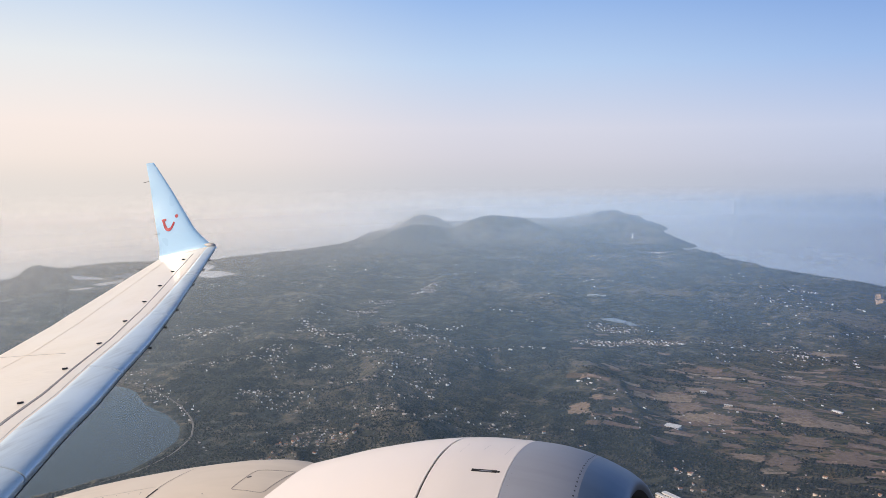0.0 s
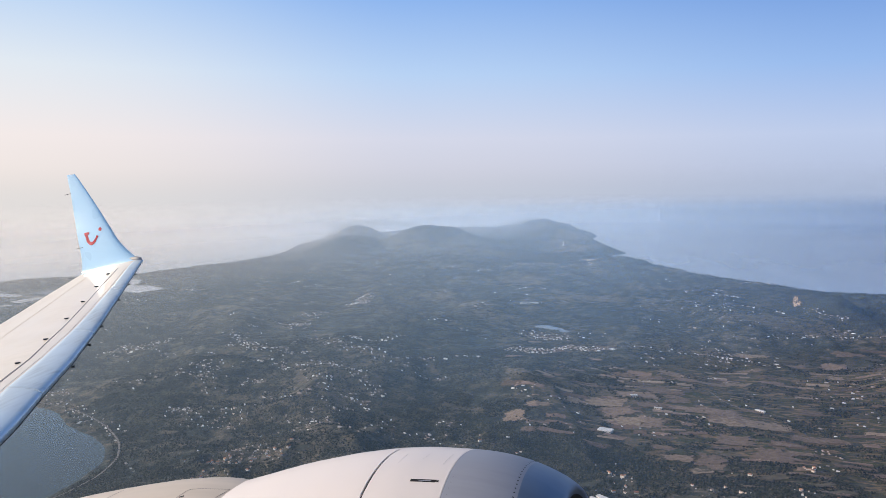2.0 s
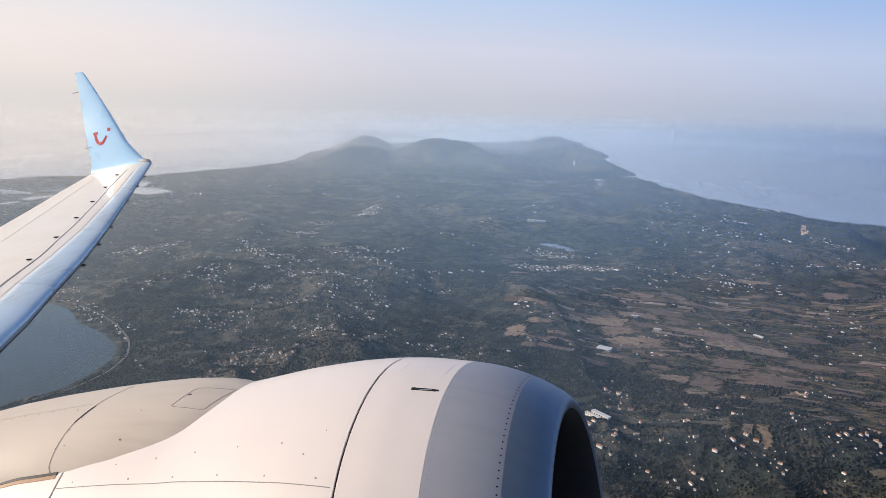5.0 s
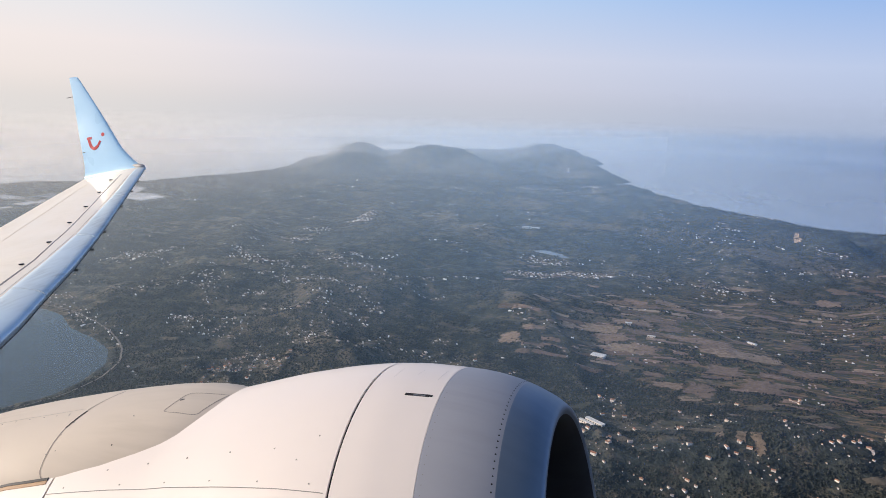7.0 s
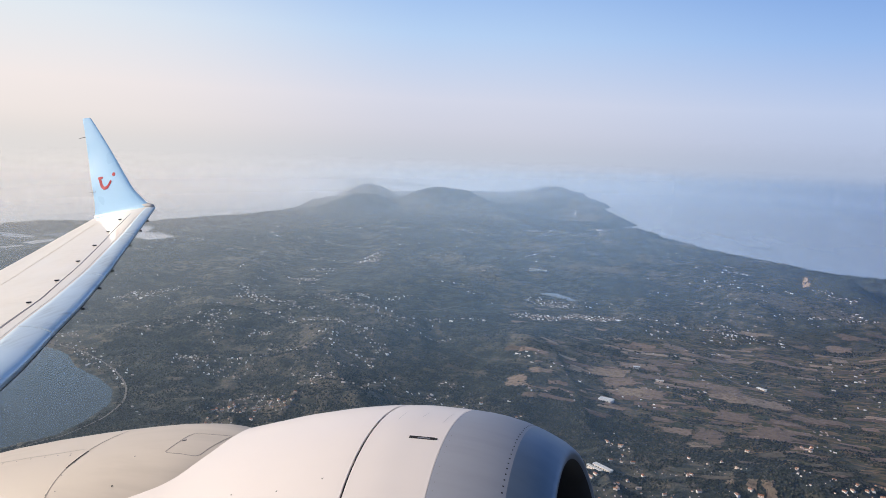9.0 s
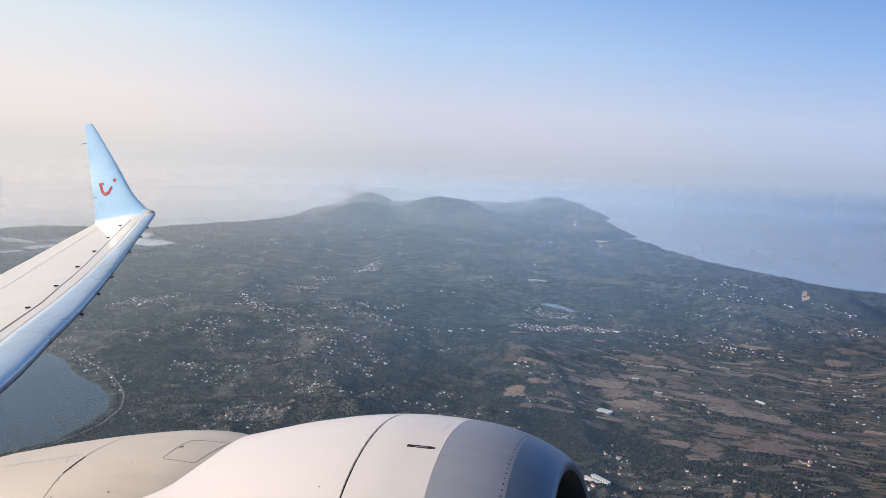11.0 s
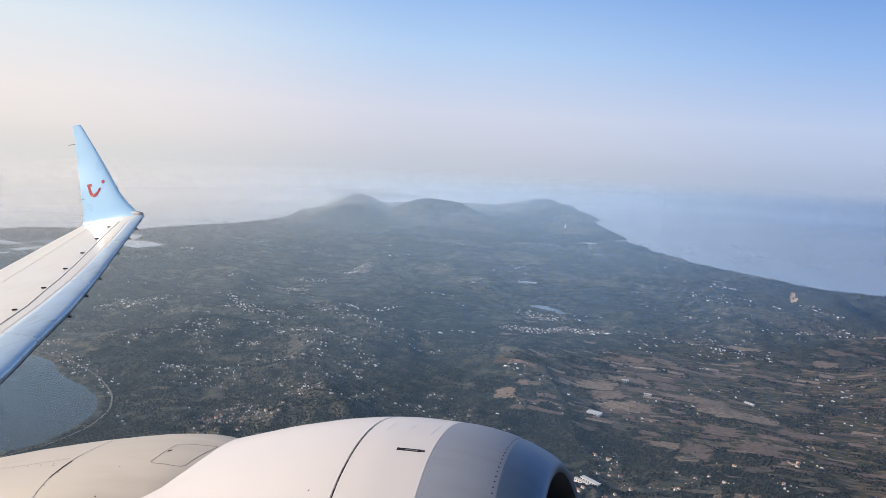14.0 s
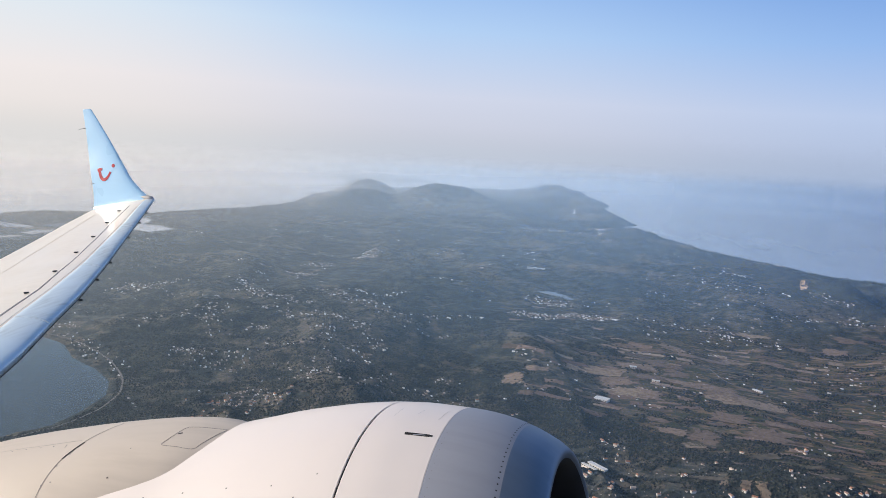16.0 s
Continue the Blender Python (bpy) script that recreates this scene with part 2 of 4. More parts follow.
def haze_material(name, dense, full, top, bottom_fade, colour, far_glow=False, sunward_tone=(1.0, 1.0, 1.0)):
    """A sheet standing in for hazy air: lets most light through and scatters the rest, thinning out upwards and towards
    the ground.
    """
    m, node, out = material(name)
    co = node("ShaderNodeNewGeometry").outputs["Position"]
    z = node("ShaderNodeSeparateXYZ", Vector=co).outputs[2]
    cloud = noise_of(node, node("ShaderNodeMapping", Vector=co, Scale=(0.0016, 0.0016, 0.012)).outputs[0], 1.0, 3.0)
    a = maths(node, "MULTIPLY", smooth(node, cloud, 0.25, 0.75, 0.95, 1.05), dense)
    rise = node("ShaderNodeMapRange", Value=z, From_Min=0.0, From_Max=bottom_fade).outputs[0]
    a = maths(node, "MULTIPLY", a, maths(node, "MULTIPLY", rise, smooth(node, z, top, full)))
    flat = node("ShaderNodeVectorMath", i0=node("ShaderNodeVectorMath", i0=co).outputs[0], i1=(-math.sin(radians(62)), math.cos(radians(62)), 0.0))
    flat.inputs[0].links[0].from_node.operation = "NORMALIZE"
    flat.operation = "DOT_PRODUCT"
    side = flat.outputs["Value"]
    # scattered light painted by direction: denser and bluer away from the sun
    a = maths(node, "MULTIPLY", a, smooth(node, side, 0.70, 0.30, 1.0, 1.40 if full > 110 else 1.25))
    # tone towards the sun painted in: warm on far sheets, dark on near ones
    tone = mixed(node, smooth(node, side, 0.68 if full < 110 else 0.50, 0.94), colour, sunward_tone)
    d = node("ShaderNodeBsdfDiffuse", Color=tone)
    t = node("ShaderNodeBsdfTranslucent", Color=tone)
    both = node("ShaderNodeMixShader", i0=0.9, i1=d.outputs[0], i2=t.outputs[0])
    if far_glow:      # the farthest sheet glows by itself, as bright as the lowest sky
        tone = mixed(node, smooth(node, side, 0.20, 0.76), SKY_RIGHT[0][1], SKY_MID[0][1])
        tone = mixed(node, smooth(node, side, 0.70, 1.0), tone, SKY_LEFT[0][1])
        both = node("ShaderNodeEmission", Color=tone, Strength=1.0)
    clear = node("ShaderNodeBsdfTransparent")
    return finish(m, out, node("ShaderNodeMixShader", i0=a, i1=clear.outputs[0], i2=both.outputs[0]))


# ---- mesh helpers ----
def mesh_of(name, verts, faces, mat, smooth_shaded=False):
    me = bpy.data.meshes.new(name)
    me.from_pydata([tuple(v) for v in verts], [], faces)
    me.materials.append(mat)
    if smooth_shaded:
        me.polygons.foreach_set("use_smooth", [True] * len(me.polygons))
    me.update()
    return me


def part(name, data, parent=None, label=""):
    ob = new(name, data)
    if parent is not None:
        ob.parent = parent
    return tagged(ob, label)


def grid_faces(rows, cols, closed=False):
    out = []
    for i in range(rows - 1):
        for j in range(cols if closed else cols - 1):
            k = (j + 1) % cols
            out.append((i * cols + j, i * cols + k, (i + 1) * cols + k, (i + 1) * cols + j))
    return out


def box_data(centre, size, axes=None):
    """Corners and faces of a box with chamfered upright edges."""
    cx, cy, cz = centre
    a, b, c = (s / 2 for s in size)
    k = min(a, b) * 0.2
    ring = [(-a, -b + k), (-a + k, -b), (a - k, -b), (a, -b + k), (a, b - k), (a - k, b), (-a + k, b), (-a, b - k)]
    verts = [Vector((x, y, z)) for z in (-c, c) for x, y in ring]
    if axes is not None:
        verts = [axes @ v for v in verts]
    verts = [v + Vector((cx, cy, cz)) for v in verts]
    faces = [tuple(range(7, -1, -1)), tuple(range(8, 16))] + [(i, (i + 1) % 8, 8 + (i + 1) % 8, 8 + i) for i in range(8)]
    return verts, faces


def tube_data(points, radius, n=8):
    """A round bar along points."""
    verts, faces = [], []
    pts = [Vector(p) for p in points]
    for i, p in enumerate(pts):
        way = (pts[min(i + 1, len(pts) - 1)] - pts[max(i - 1, 0)]).normalized()
        u = way.cross(Vector((0.13, 0.27, 0.95))).normalized()
        v = way.cross(u)
        verts += [p + radius * (math.cos(2 * math.pi * k / n) * u + math.sin(2 * math.pi * k / n) * v) for k in range(n)]
    faces = grid_faces(len(pts), n, True)
    faces += [tuple(range(n - 1, -1, -1)), tuple(range((len(pts) - 1) * n, len(pts) * n))]
    return verts, faces


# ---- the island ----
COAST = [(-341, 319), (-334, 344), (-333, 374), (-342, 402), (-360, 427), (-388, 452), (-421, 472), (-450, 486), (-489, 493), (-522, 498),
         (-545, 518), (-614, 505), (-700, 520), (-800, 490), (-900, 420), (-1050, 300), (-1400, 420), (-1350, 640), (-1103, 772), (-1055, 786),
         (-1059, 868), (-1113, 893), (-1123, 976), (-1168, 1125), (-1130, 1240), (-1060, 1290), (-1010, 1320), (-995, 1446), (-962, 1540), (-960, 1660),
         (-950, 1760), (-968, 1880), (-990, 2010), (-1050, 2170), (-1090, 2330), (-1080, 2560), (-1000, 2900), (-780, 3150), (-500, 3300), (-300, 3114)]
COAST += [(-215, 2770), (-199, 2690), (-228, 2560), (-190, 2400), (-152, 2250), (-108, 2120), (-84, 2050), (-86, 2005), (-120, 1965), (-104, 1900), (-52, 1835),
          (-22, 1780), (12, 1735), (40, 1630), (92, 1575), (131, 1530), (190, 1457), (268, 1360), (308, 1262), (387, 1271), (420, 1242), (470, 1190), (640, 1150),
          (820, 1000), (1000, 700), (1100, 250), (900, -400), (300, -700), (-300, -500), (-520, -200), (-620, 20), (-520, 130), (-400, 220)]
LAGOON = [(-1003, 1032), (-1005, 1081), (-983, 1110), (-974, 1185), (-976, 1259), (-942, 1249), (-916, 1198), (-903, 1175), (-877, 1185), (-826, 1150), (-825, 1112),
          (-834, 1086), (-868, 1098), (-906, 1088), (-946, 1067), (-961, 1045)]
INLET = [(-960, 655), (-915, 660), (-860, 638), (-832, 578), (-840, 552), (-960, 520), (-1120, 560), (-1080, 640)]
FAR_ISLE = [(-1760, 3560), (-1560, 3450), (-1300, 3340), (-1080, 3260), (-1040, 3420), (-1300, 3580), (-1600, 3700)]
MOUNTAINS = [  # x, y, height, reach along x and y, sharpness
    (-611, 2049, 60, 119, 121, 1.74), (-424, 2063, 24, 93, 155, 1.50), (-926, 2265, 47, 80, 110, 1.45), (-852, 2207, 10, 100, 109, 1.12), (-465, 2963, 42, 73, 170, 1.10),
    (-371, 2854, 34, 79, 102, 1.46), (-563, 2863, 19, 77, 69, 1.21), (-347, 2372, 33, 101, 170, 1.15), (-246, 2295, 27, 89, 95, 0.81), (-151, 2226, 18, 67, 102, 1.07),
    (-906, 1890, 24, 52, 92, 1.46), (-795, 1912, 41, 68, 164, 1.28), (-796, 3039, 3, 144, 214, 0.99), (-158, 2084, 13, 124, 83, 1.80)]
COAST_HILLS = [(-88, 1670, 11, 71, 53, 1.60), (240, 1571, 6, 28, 43, 1.69), (345, 1320, 18, 80, 60, 1.2), (214, 1099, 22, 34, 46, 1.72), (-59, 1703, 7, 42, 61, 2.26),
               (400, 1210, 16, 120, 70, 1.0), (-1042, 870, 30, 39, 150, 0.9), (-1106, 1095, 4, 150, 118, 2.0), (-1010, 1530, 16, 62, 70, 1.0)]
FAR_RIDGE = [(-1552, 3560, 26, 110, 90, 1.0), (-1440, 3520, 18, 100, 90, 1.0), (-1290, 3450, 15, 120, 90, 1.0)]
INLAND_HILLS = [(-330, 700, 13, 90, 50, 1.0), (-250, 600, 12, 80, 60, 1.0), (60, 402, 11, 60, 40, 1.0), (-60, 1000, 9, 70, 60, 1.0), (110, 980, 10, 60, 50, 1.0),
                (-420, 560, 9, 60, 40, 1.0), (230, 700, 10, 60, 90, 1.0)]
KNOLLS = [(60, 1180, 10, 40, 34, 1.1), (130, 1085, 9, 35, 28, 1.1), (-40, 1150, 9, 42, 30, 1.1), (20, 1050, 8, 32, 25, 1.1), (170, 1000, 9, 35, 28, 1.1), (-120, 1260, 9, 45, 36, 1.1),
          (90, 905, 8, 34, 24, 1.1), (-210, 1010, 8, 40, 28, 1.1), (-320, 1180, 9, 50, 36, 1.1), (-30, 1340, 9, 46, 36, 1.1)]
PEAKS = KNOLLS + MOUNTAINS + COAST_HILLS + FAR_RIDGE + INLAND_HILLS


def lattice(ix, iy, seed):
    h = (ix * 374761393 + iy * 668265263 + seed * 974634541) & 0xFFFFFFFF
    h = ((h ^ (h >> 13)) * 1274126177) & 0xFFFFFFFF
    return ((h ^ (h >> 16)) & 0xFFFF) / 65535.0


def soft_noise(x, y, size, seed):
    x, y = np.asarray(x) / size, np.asarray(y) / size
    ix, iy = np.floor(x).astype(np.int64), np.floor(y).astype(np.int64)
    fx, fy = x - ix, y - iy
    fx, fy = fx * fx * (3 - 2 * fx), fy * fy * (3 - 2 * fy)
    a, b = lattice(ix, iy, seed), lattice(ix + 1, iy, seed)
    c, d = lattice(ix, iy + 1, seed), lattice(ix + 1, iy + 1, seed)
    return a + (b - a) * fx + (c - a) * fy + (a - b - c + d) * fx * fy


def ring_distance(x, y, ring):
    """Distance to a closed line: positive inside it."""
    best = np.full(x.shape, 1e12)
    inside = np.zeros(x.shape, bool)
    for (x0, y0), (x1, y1) in zip(ring, ring[1:] + ring[:1]):
        dx, dy = x1 - x0, y1 - y0
        k = np.clip(((x - x0) * dx + (y - y0) * dy) / (dx * dx + dy * dy), 0, 1)
        best = np.minimum(best, (x - x0 - k * dx) ** 2 + (y - y0 - k * dy) ** 2)
        if y0 != y1:
            inside ^= ((y0 > y) != (y1 > y)) & (x < dx * (y - y0) / dy + x0)
    return np.where(inside, 1, -1) * np.sqrt(best)


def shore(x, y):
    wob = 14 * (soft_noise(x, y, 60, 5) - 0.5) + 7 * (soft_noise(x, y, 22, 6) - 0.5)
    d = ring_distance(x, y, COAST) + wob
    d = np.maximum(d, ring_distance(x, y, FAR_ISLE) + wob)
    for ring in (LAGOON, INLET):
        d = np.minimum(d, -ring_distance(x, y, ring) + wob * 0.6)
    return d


def land_height(x, y):
    x, y = np.asarray(x, float), np.asarray(y, float)
    d = shore(x, y)
    hills = np.zeros(x.shape)
    for size, amp, seed in ((310, 6.0, 1), (150, 13.0, 2), (66, 8.0, 3), (27, 3.2, 4), (11, 1.0, 9)):
        n = soft_noise(x + 0.3 * y, y - 0.2 * x, size, seed)
        hills += amp * (1 - np.abs(2 * n - 1)) ** 1.3 if size < 200 else amp * n
    plain = np.clip((x + 110) / 130, 0, 1) * np.clip((800 - y) / 180, 0, 1) * np.clip((y - 400) / 90, 0, 1)
    hills *= 1 - 0.5 * np.clip((y - 1600) / 250, 0, 1)
    hills *= 1 - 0.5 * np.clip((-x - 550) / 250, 0, 1)
    hills *= 1 - 0.5 * np.clip((x - 10) / 80, 0, 1) * np.clip((y - 1240) / 120, 0, 1)
    hills = 2.5 * np.logaddexp(0, (hills - 8.5) / 2.5)
    town = np.exp(-(((x + 105) / 75) ** 2 + ((y - 775) / 62) ** 2) ** 2)
    plain = np.maximum(plain, np.maximum(town, np.exp(-(((x + 116) / 48) ** 2 + ((y - 898) / 48) ** 2) ** 2)))
    hills = hills * (1 - 0.85 * plain) + 6.5 * plain
    mount = np.zeros(x.shape)
    rough = 0.88 + 0.22 * (1 - np.abs(2 * soft_noise(x + 0.4 * y, y, 80, 7) - 1)) + 0.16 * (soft_noise(x, y + 0.3 * x, 36, 8) - 0.5) + 0.28 * (soft_noise(x, y, 17, 12) - 0.5)
    for px, py, h, wx, wy, p in PEAKS:
        mount = np.maximum(mount, 0) + h * np.exp(-(((x - px) / wx) ** 2 + ((y - py) / wy) ** 2) ** p) * (0.42 + 0.58 * rough)
    near = np.clip(d / 70, 0, 1)
    near = near * near * (3 - 2 * near)
    hills = hills * (1 - 0.65 * np.clip(mount / 40, 0, 1))
    z = 0.5 + np.clip(d / 12, 0, 1) * 0.9 + near * hills + np.clip(d / 45, 0, 1) * mount
    return np.where(d > 0, z, np.maximum(-4.0, d * 0.25))


def build_land():
    fine = np.radians(np.arange(-24, 58, 0.125))
    coarse = np.radians(np.arange(58, 336, 2.5))
    az = np.concatenate([fine, coarse])
    r = np.concatenate([np.linspace(0.05, 300, 13), 300 * 1.0098 ** np.arange(1, 279)])
    R, A = np.meshgrid(r, az, indexing="ij")
    x, y = -R * np.sin(A), R * np.cos(A)
    z = land_height(x.ravel(), y.ravel())
    verts = np.c_[x.ravel(), y.ravel(), z]
    rows, cols = len(r), len(az)
    i, j = np.meshgrid(np.arange(rows - 1), np.arange(cols), indexing="ij")
    k = (j + 1) % cols
    quads = np.stack([i * cols + j, i * cols + k, (i + 1) * cols + k, (i + 1) * cols + j], -1).reshape(-1, 4)
    quads = quads[(z[quads] > -1.2).any(1)]
    used = np.unique(quads)
    index = np.zeros(len(verts), int)
    index[used] = np.arange(len(used))
    ob = new("ground", mesh_of("ground", verts[used].tolist(), [tuple(f) for f in index[quads][:, ::-1].tolist()], GROUND, True))
    return tagged(ob, "dark green hilly island ground with woods, scrub and dry fields", "ground", kind="structure")


def build_sea():
    rings, n = [0.1, 60, 250, 600, 1200, 2400, 4880], 160
    verts = [(-r * math.sin(2 * math.pi * k / n), r * math.cos(2 * math.pi * k / n), 0.0) for r in rings for k in range(n)]
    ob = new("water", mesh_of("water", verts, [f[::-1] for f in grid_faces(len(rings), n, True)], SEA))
    tagged(ob, "calm grey-blue sea reflecting the pale hazy sky, its colour paled for haze", "sea", kind="structure")


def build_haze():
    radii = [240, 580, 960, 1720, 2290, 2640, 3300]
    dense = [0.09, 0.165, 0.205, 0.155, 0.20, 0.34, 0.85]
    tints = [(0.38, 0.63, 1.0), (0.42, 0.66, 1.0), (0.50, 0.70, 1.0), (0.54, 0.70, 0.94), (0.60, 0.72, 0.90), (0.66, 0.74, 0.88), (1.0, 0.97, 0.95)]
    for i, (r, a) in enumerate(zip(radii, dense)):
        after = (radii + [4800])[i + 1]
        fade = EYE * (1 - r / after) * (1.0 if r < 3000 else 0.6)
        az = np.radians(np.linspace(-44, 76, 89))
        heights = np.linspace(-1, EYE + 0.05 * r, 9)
        reach = r * np.exp((-0.8 if r < 3000 else 0.0) * (az - radians(16)))      # sheets slanted to catch sunlight, drawing nearer towards the sun
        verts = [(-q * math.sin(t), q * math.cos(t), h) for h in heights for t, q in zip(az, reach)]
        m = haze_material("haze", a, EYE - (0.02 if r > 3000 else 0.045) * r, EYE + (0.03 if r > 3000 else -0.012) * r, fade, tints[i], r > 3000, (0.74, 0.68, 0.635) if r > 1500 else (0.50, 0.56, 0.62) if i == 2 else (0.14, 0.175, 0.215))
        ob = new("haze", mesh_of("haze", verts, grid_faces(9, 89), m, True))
        tagged(ob, "thin translucent sheet standing in for pale haze above the island", "haze", kind="structure")


build_land()
build_sea()
build_haze()

# ---- the aircraft ----
# x runs to the nose, y out along the port wing, z up; the seat is at (0, 0, EYE)
aircraft = new("airliner")
aircraft.location = (0, 0, EYE)
tagged(aircraft, "white twin-engine airliner in flight with light blue winglet", "airliner")


def interp(x, table):
    return float(np.interp(x, [a for a, _ in table], [b for _, b in table]))


LE_Z = [(-0.2, -3.28), (5.17, -3.02), (6.5, -2.90), (7.45, -2.87), (8.45, -2.77), (9.8, -2.67), (11.2, -2.48), (13.37, -2.09), (15.5, -1.70)]
SLAT_AFT = [(0, 0.80), (8.0, 0.64), (9.9, 0.56), (10.8, 0.47), (12.0, 0.39), (13.5, 0.31), (15.1, 0.28), (15.6, 0.24)]
SPAR_AFT = [(0, 1.3), (8.4, 0.90), (9.7, 0.83), (10.7, 0.79), (11.76, 0.71), (12.64, 0.67), (13.6, 0.65), (14.85, 0.59), (15.2, 0.57)]
TWIST = [(0, 7.0), (8, 7.6), (11.8, 8.6), (14.2, 10.4), (15.5, 12.2)]


def le_x(y):
    return -11.656 + (15.5 - y) * 0.52


def chord(y):
    return le_x(y) - (-13.40 + (15.4 - y) * 0.25)


def thickness(q):
    """Half thickness of the section at the fraction q of the chord."""
    return 0.6 * (0.2969 * math.sqrt(max(q, 0)) - 0.126 * q - 0.3516 * q * q + 0.2843 * q ** 3 - 0.1036 * q ** 4)


def wing_point(y, aft, side=1, proud=0.0):
    """A point of the wing's upper (side 1) or lower skin, aft metres behind the leading edge."""
    c, a = chord(y), radians(interp(y, TWIST))
    q = min(max(aft / c, 0.0), 1.0)
    h = side * (thickness(q) * c * (0.78 if side > 0 else 0.9) + proud)
    if side > 0:
        h -= 0.012 * c * math.sin(math.pi * q)
    return Vector((le_x(y) - aft * math.cos(a) + h * math.sin(a), y, interp(y, LE_Z) - aft * math.sin(a) + h * math.cos(a)))


def loft(name, sections, mat, parent, label="", ends=True):
    n = len(sections[0])
    faces = grid_faces(len(sections), n, True)
    if ends:
        faces += [tuple(range(n)), tuple(range(len(sections) * n - 1, (len(sections) - 1) * n - 1, -1))]
    me = mesh_of(name, [p for s in sections for p in s], faces, mat, True)
    bm = bmesh.new()
    bm.from_mesh(me)
    bmesh.ops.recalc_face_normals(bm, faces=bm.faces)
    for e in bm.edges:
        e.smooth = len(e.link_faces) == 2 and e.calc_face_angle(0) < radians(42)
    bm.to_mesh(me)
    bm.free()
    return part(name, me, parent, label)


def strip(name, points, ups, width, mat, parent, label="", height=0.006):
    """A thin raised or inlaid band along points; ups are the surface's normals there."""
    pts, verts = [Vector(p) for p in points], []
    for i, p in enumerate(pts):
        way = (pts[min(i + 1, len(pts) - 1)] - pts[max(i - 1, 0)]).normalized()
        side = way.cross(ups[i]).normalized() * (width[i] if isinstance(width, list) else width) / 2
        lift = ups[i] * height
        verts += [p - side - lift, p + side - lift, p + side + lift, p - side + lift]
    n = len(pts)
    faces = grid_faces(n, 4, True) + [(3, 2, 1, 0), (4 * n - 4, 4 * n - 3, 4 * n - 2, 4 * n - 1)]
    return part(name, mesh_of(name, verts, faces, mat), parent, label)


def wing_up(y, aft):
    a, b = wing_point(y + 0.05, aft) - wing_point(y - 0.05, aft), wing_point(y, aft + 0.03) - wing_point(y, max(aft - 0.03, 0))
    return b.cross(a).normalized() if b.cross(a).z > 0 else a.cross(b).normalized()


STATIONS = [-0.1, 1.5, 3.0] + [4.0 + 0.2 * k for k in range(57)] + [15.45]


def wing_section(y):
    c, s = chord(y), interp(y, SLAT_AFT)
    aft = [s * 0.55] + [s + (c - s) * k for k in (0.01, 0.04, 0.08, 0.12, 0.16, 0.2, 0.25, 0.3, 0.35, 0.4, 0.5, 0.6, 0.7, 0.8, 0.86, 0.92)]
    upper = [wing_point(y, a, 1, -0.012 if i == 0 else 0.0) for i, a in enumerate(aft)]
    lower = [wing_point(y, a, -1) for a in reversed(aft)]
    return upper + [wing_point(y, c, 1, 0.004), wing_point(y, c, -1, 0.004)] + lower


wing = loft("wing", [wing_section(y) for y in STATIONS], WING_GREY, aircraft, "pale painted upper skin of the port wing")


def slat(y0, y1):
    secs = []
    for k in range(7):
        y = y0 + (y1 - y0) * k / 6
        s = interp(y, SLAT_AFT)
        a = [0.0, 0.004, 0.016, 0.04, 0.09, 0.2, 0.4, 0.62, 0.82, 0.97, 1.0]
        up = [wing_point(y, s * q, 1, 0.014 if q < 0.98 else 0.004) for q in a]
        down = [wing_point(y, s * q, -1, 0.012) for q in (0.3, 0.12, 0.04, 0.012)]
        secs.append(up + [wing_point(y, s * 0.55, 1, -0.03)] + down)
    return loft("slat", secs, SLAT_METAL, wing, "bare metal leading-edge slat")


SLATS = [4.0, 5.46, 8.37, 11.0, 13.3, 15.42]
for a, b in zip(SLATS, SLATS[1:]):
    slat(a + 0.012, b - 0.012)

ys = [4.4 + 0.2 * k for k in range(55)]
ys = [y for y in ys if y < 15.2]
# the gap ahead of the spoilers, wider inboard
strip("panel_gap", [wing_point(y, interp(y, SPAR_AFT), 1, 0.0) for y in ys], [wing_up(y, interp(y, SPAR_AFT)) for y in ys],
      [max(0.012, 0.06 - 0.009 * (y - 6)) for y in ys], GROOVE, wing, "dark seam across the wing skin", 0.005)
for share, w, tone in ((0.30, 0.004, FAINT), (0.73, 0.016, PALE_SEAM)):
    pts = [(y, interp(y, SLAT_AFT) + 0.05 if share < 0.5 else chord(y) * share) for y in ys if y > 5 and y < 15]
    strip("panel_seam", [wing_point(y, a, 1, 0.0) for y, a in pts], [wing_up(y, a) for y, a in pts], w, tone, wing, "", 0.0025)
for y in (9.2,):
    pts = [(y + 0.05 * k, 1.5 + (chord(y) - 1.6) * k / 8) for k in range(9)]
    strip("panel_seam", [wing_point(a, b, 1, 0.0) for a, b in pts], [wing_up(a, b) for a, b in pts], 0.006, SEAM, wing, "", 0.005)

for y, a in ((7.1, 1.10), (8.35, 1.02), (9.55, 0.94), (10.67, 0.86), (11.72, 0.81), (12.67, 0.76), (13.65, 0.74), (14.59, 0.72)):
    at, up = wing_point(y, a + 0.03, 1, 0.012), wing_up(y, a)
    m = Matrix.Rotation(-0.5, 3, "Z")
    v, f = box_data(at, (0.032, 0.075, 0.02), m)
    part("hinge_lug", mesh_of("hinge_lug", v, f, DARK), wing, "small black hinge lug")
# dark strip painted in for the unlit underside of the leading edge
low = [4.1 + 0.25 * k for k in range(46)]
strip("edge_seal", [wing_point(y, 0.03, -1, 0.016) for y in low], [Vector((0.45, -0.1, -0.88)).normalized()] * len(low), 0.03, DARK, wing, "dark strip for the shaded underside of the leading edge", 0.004)
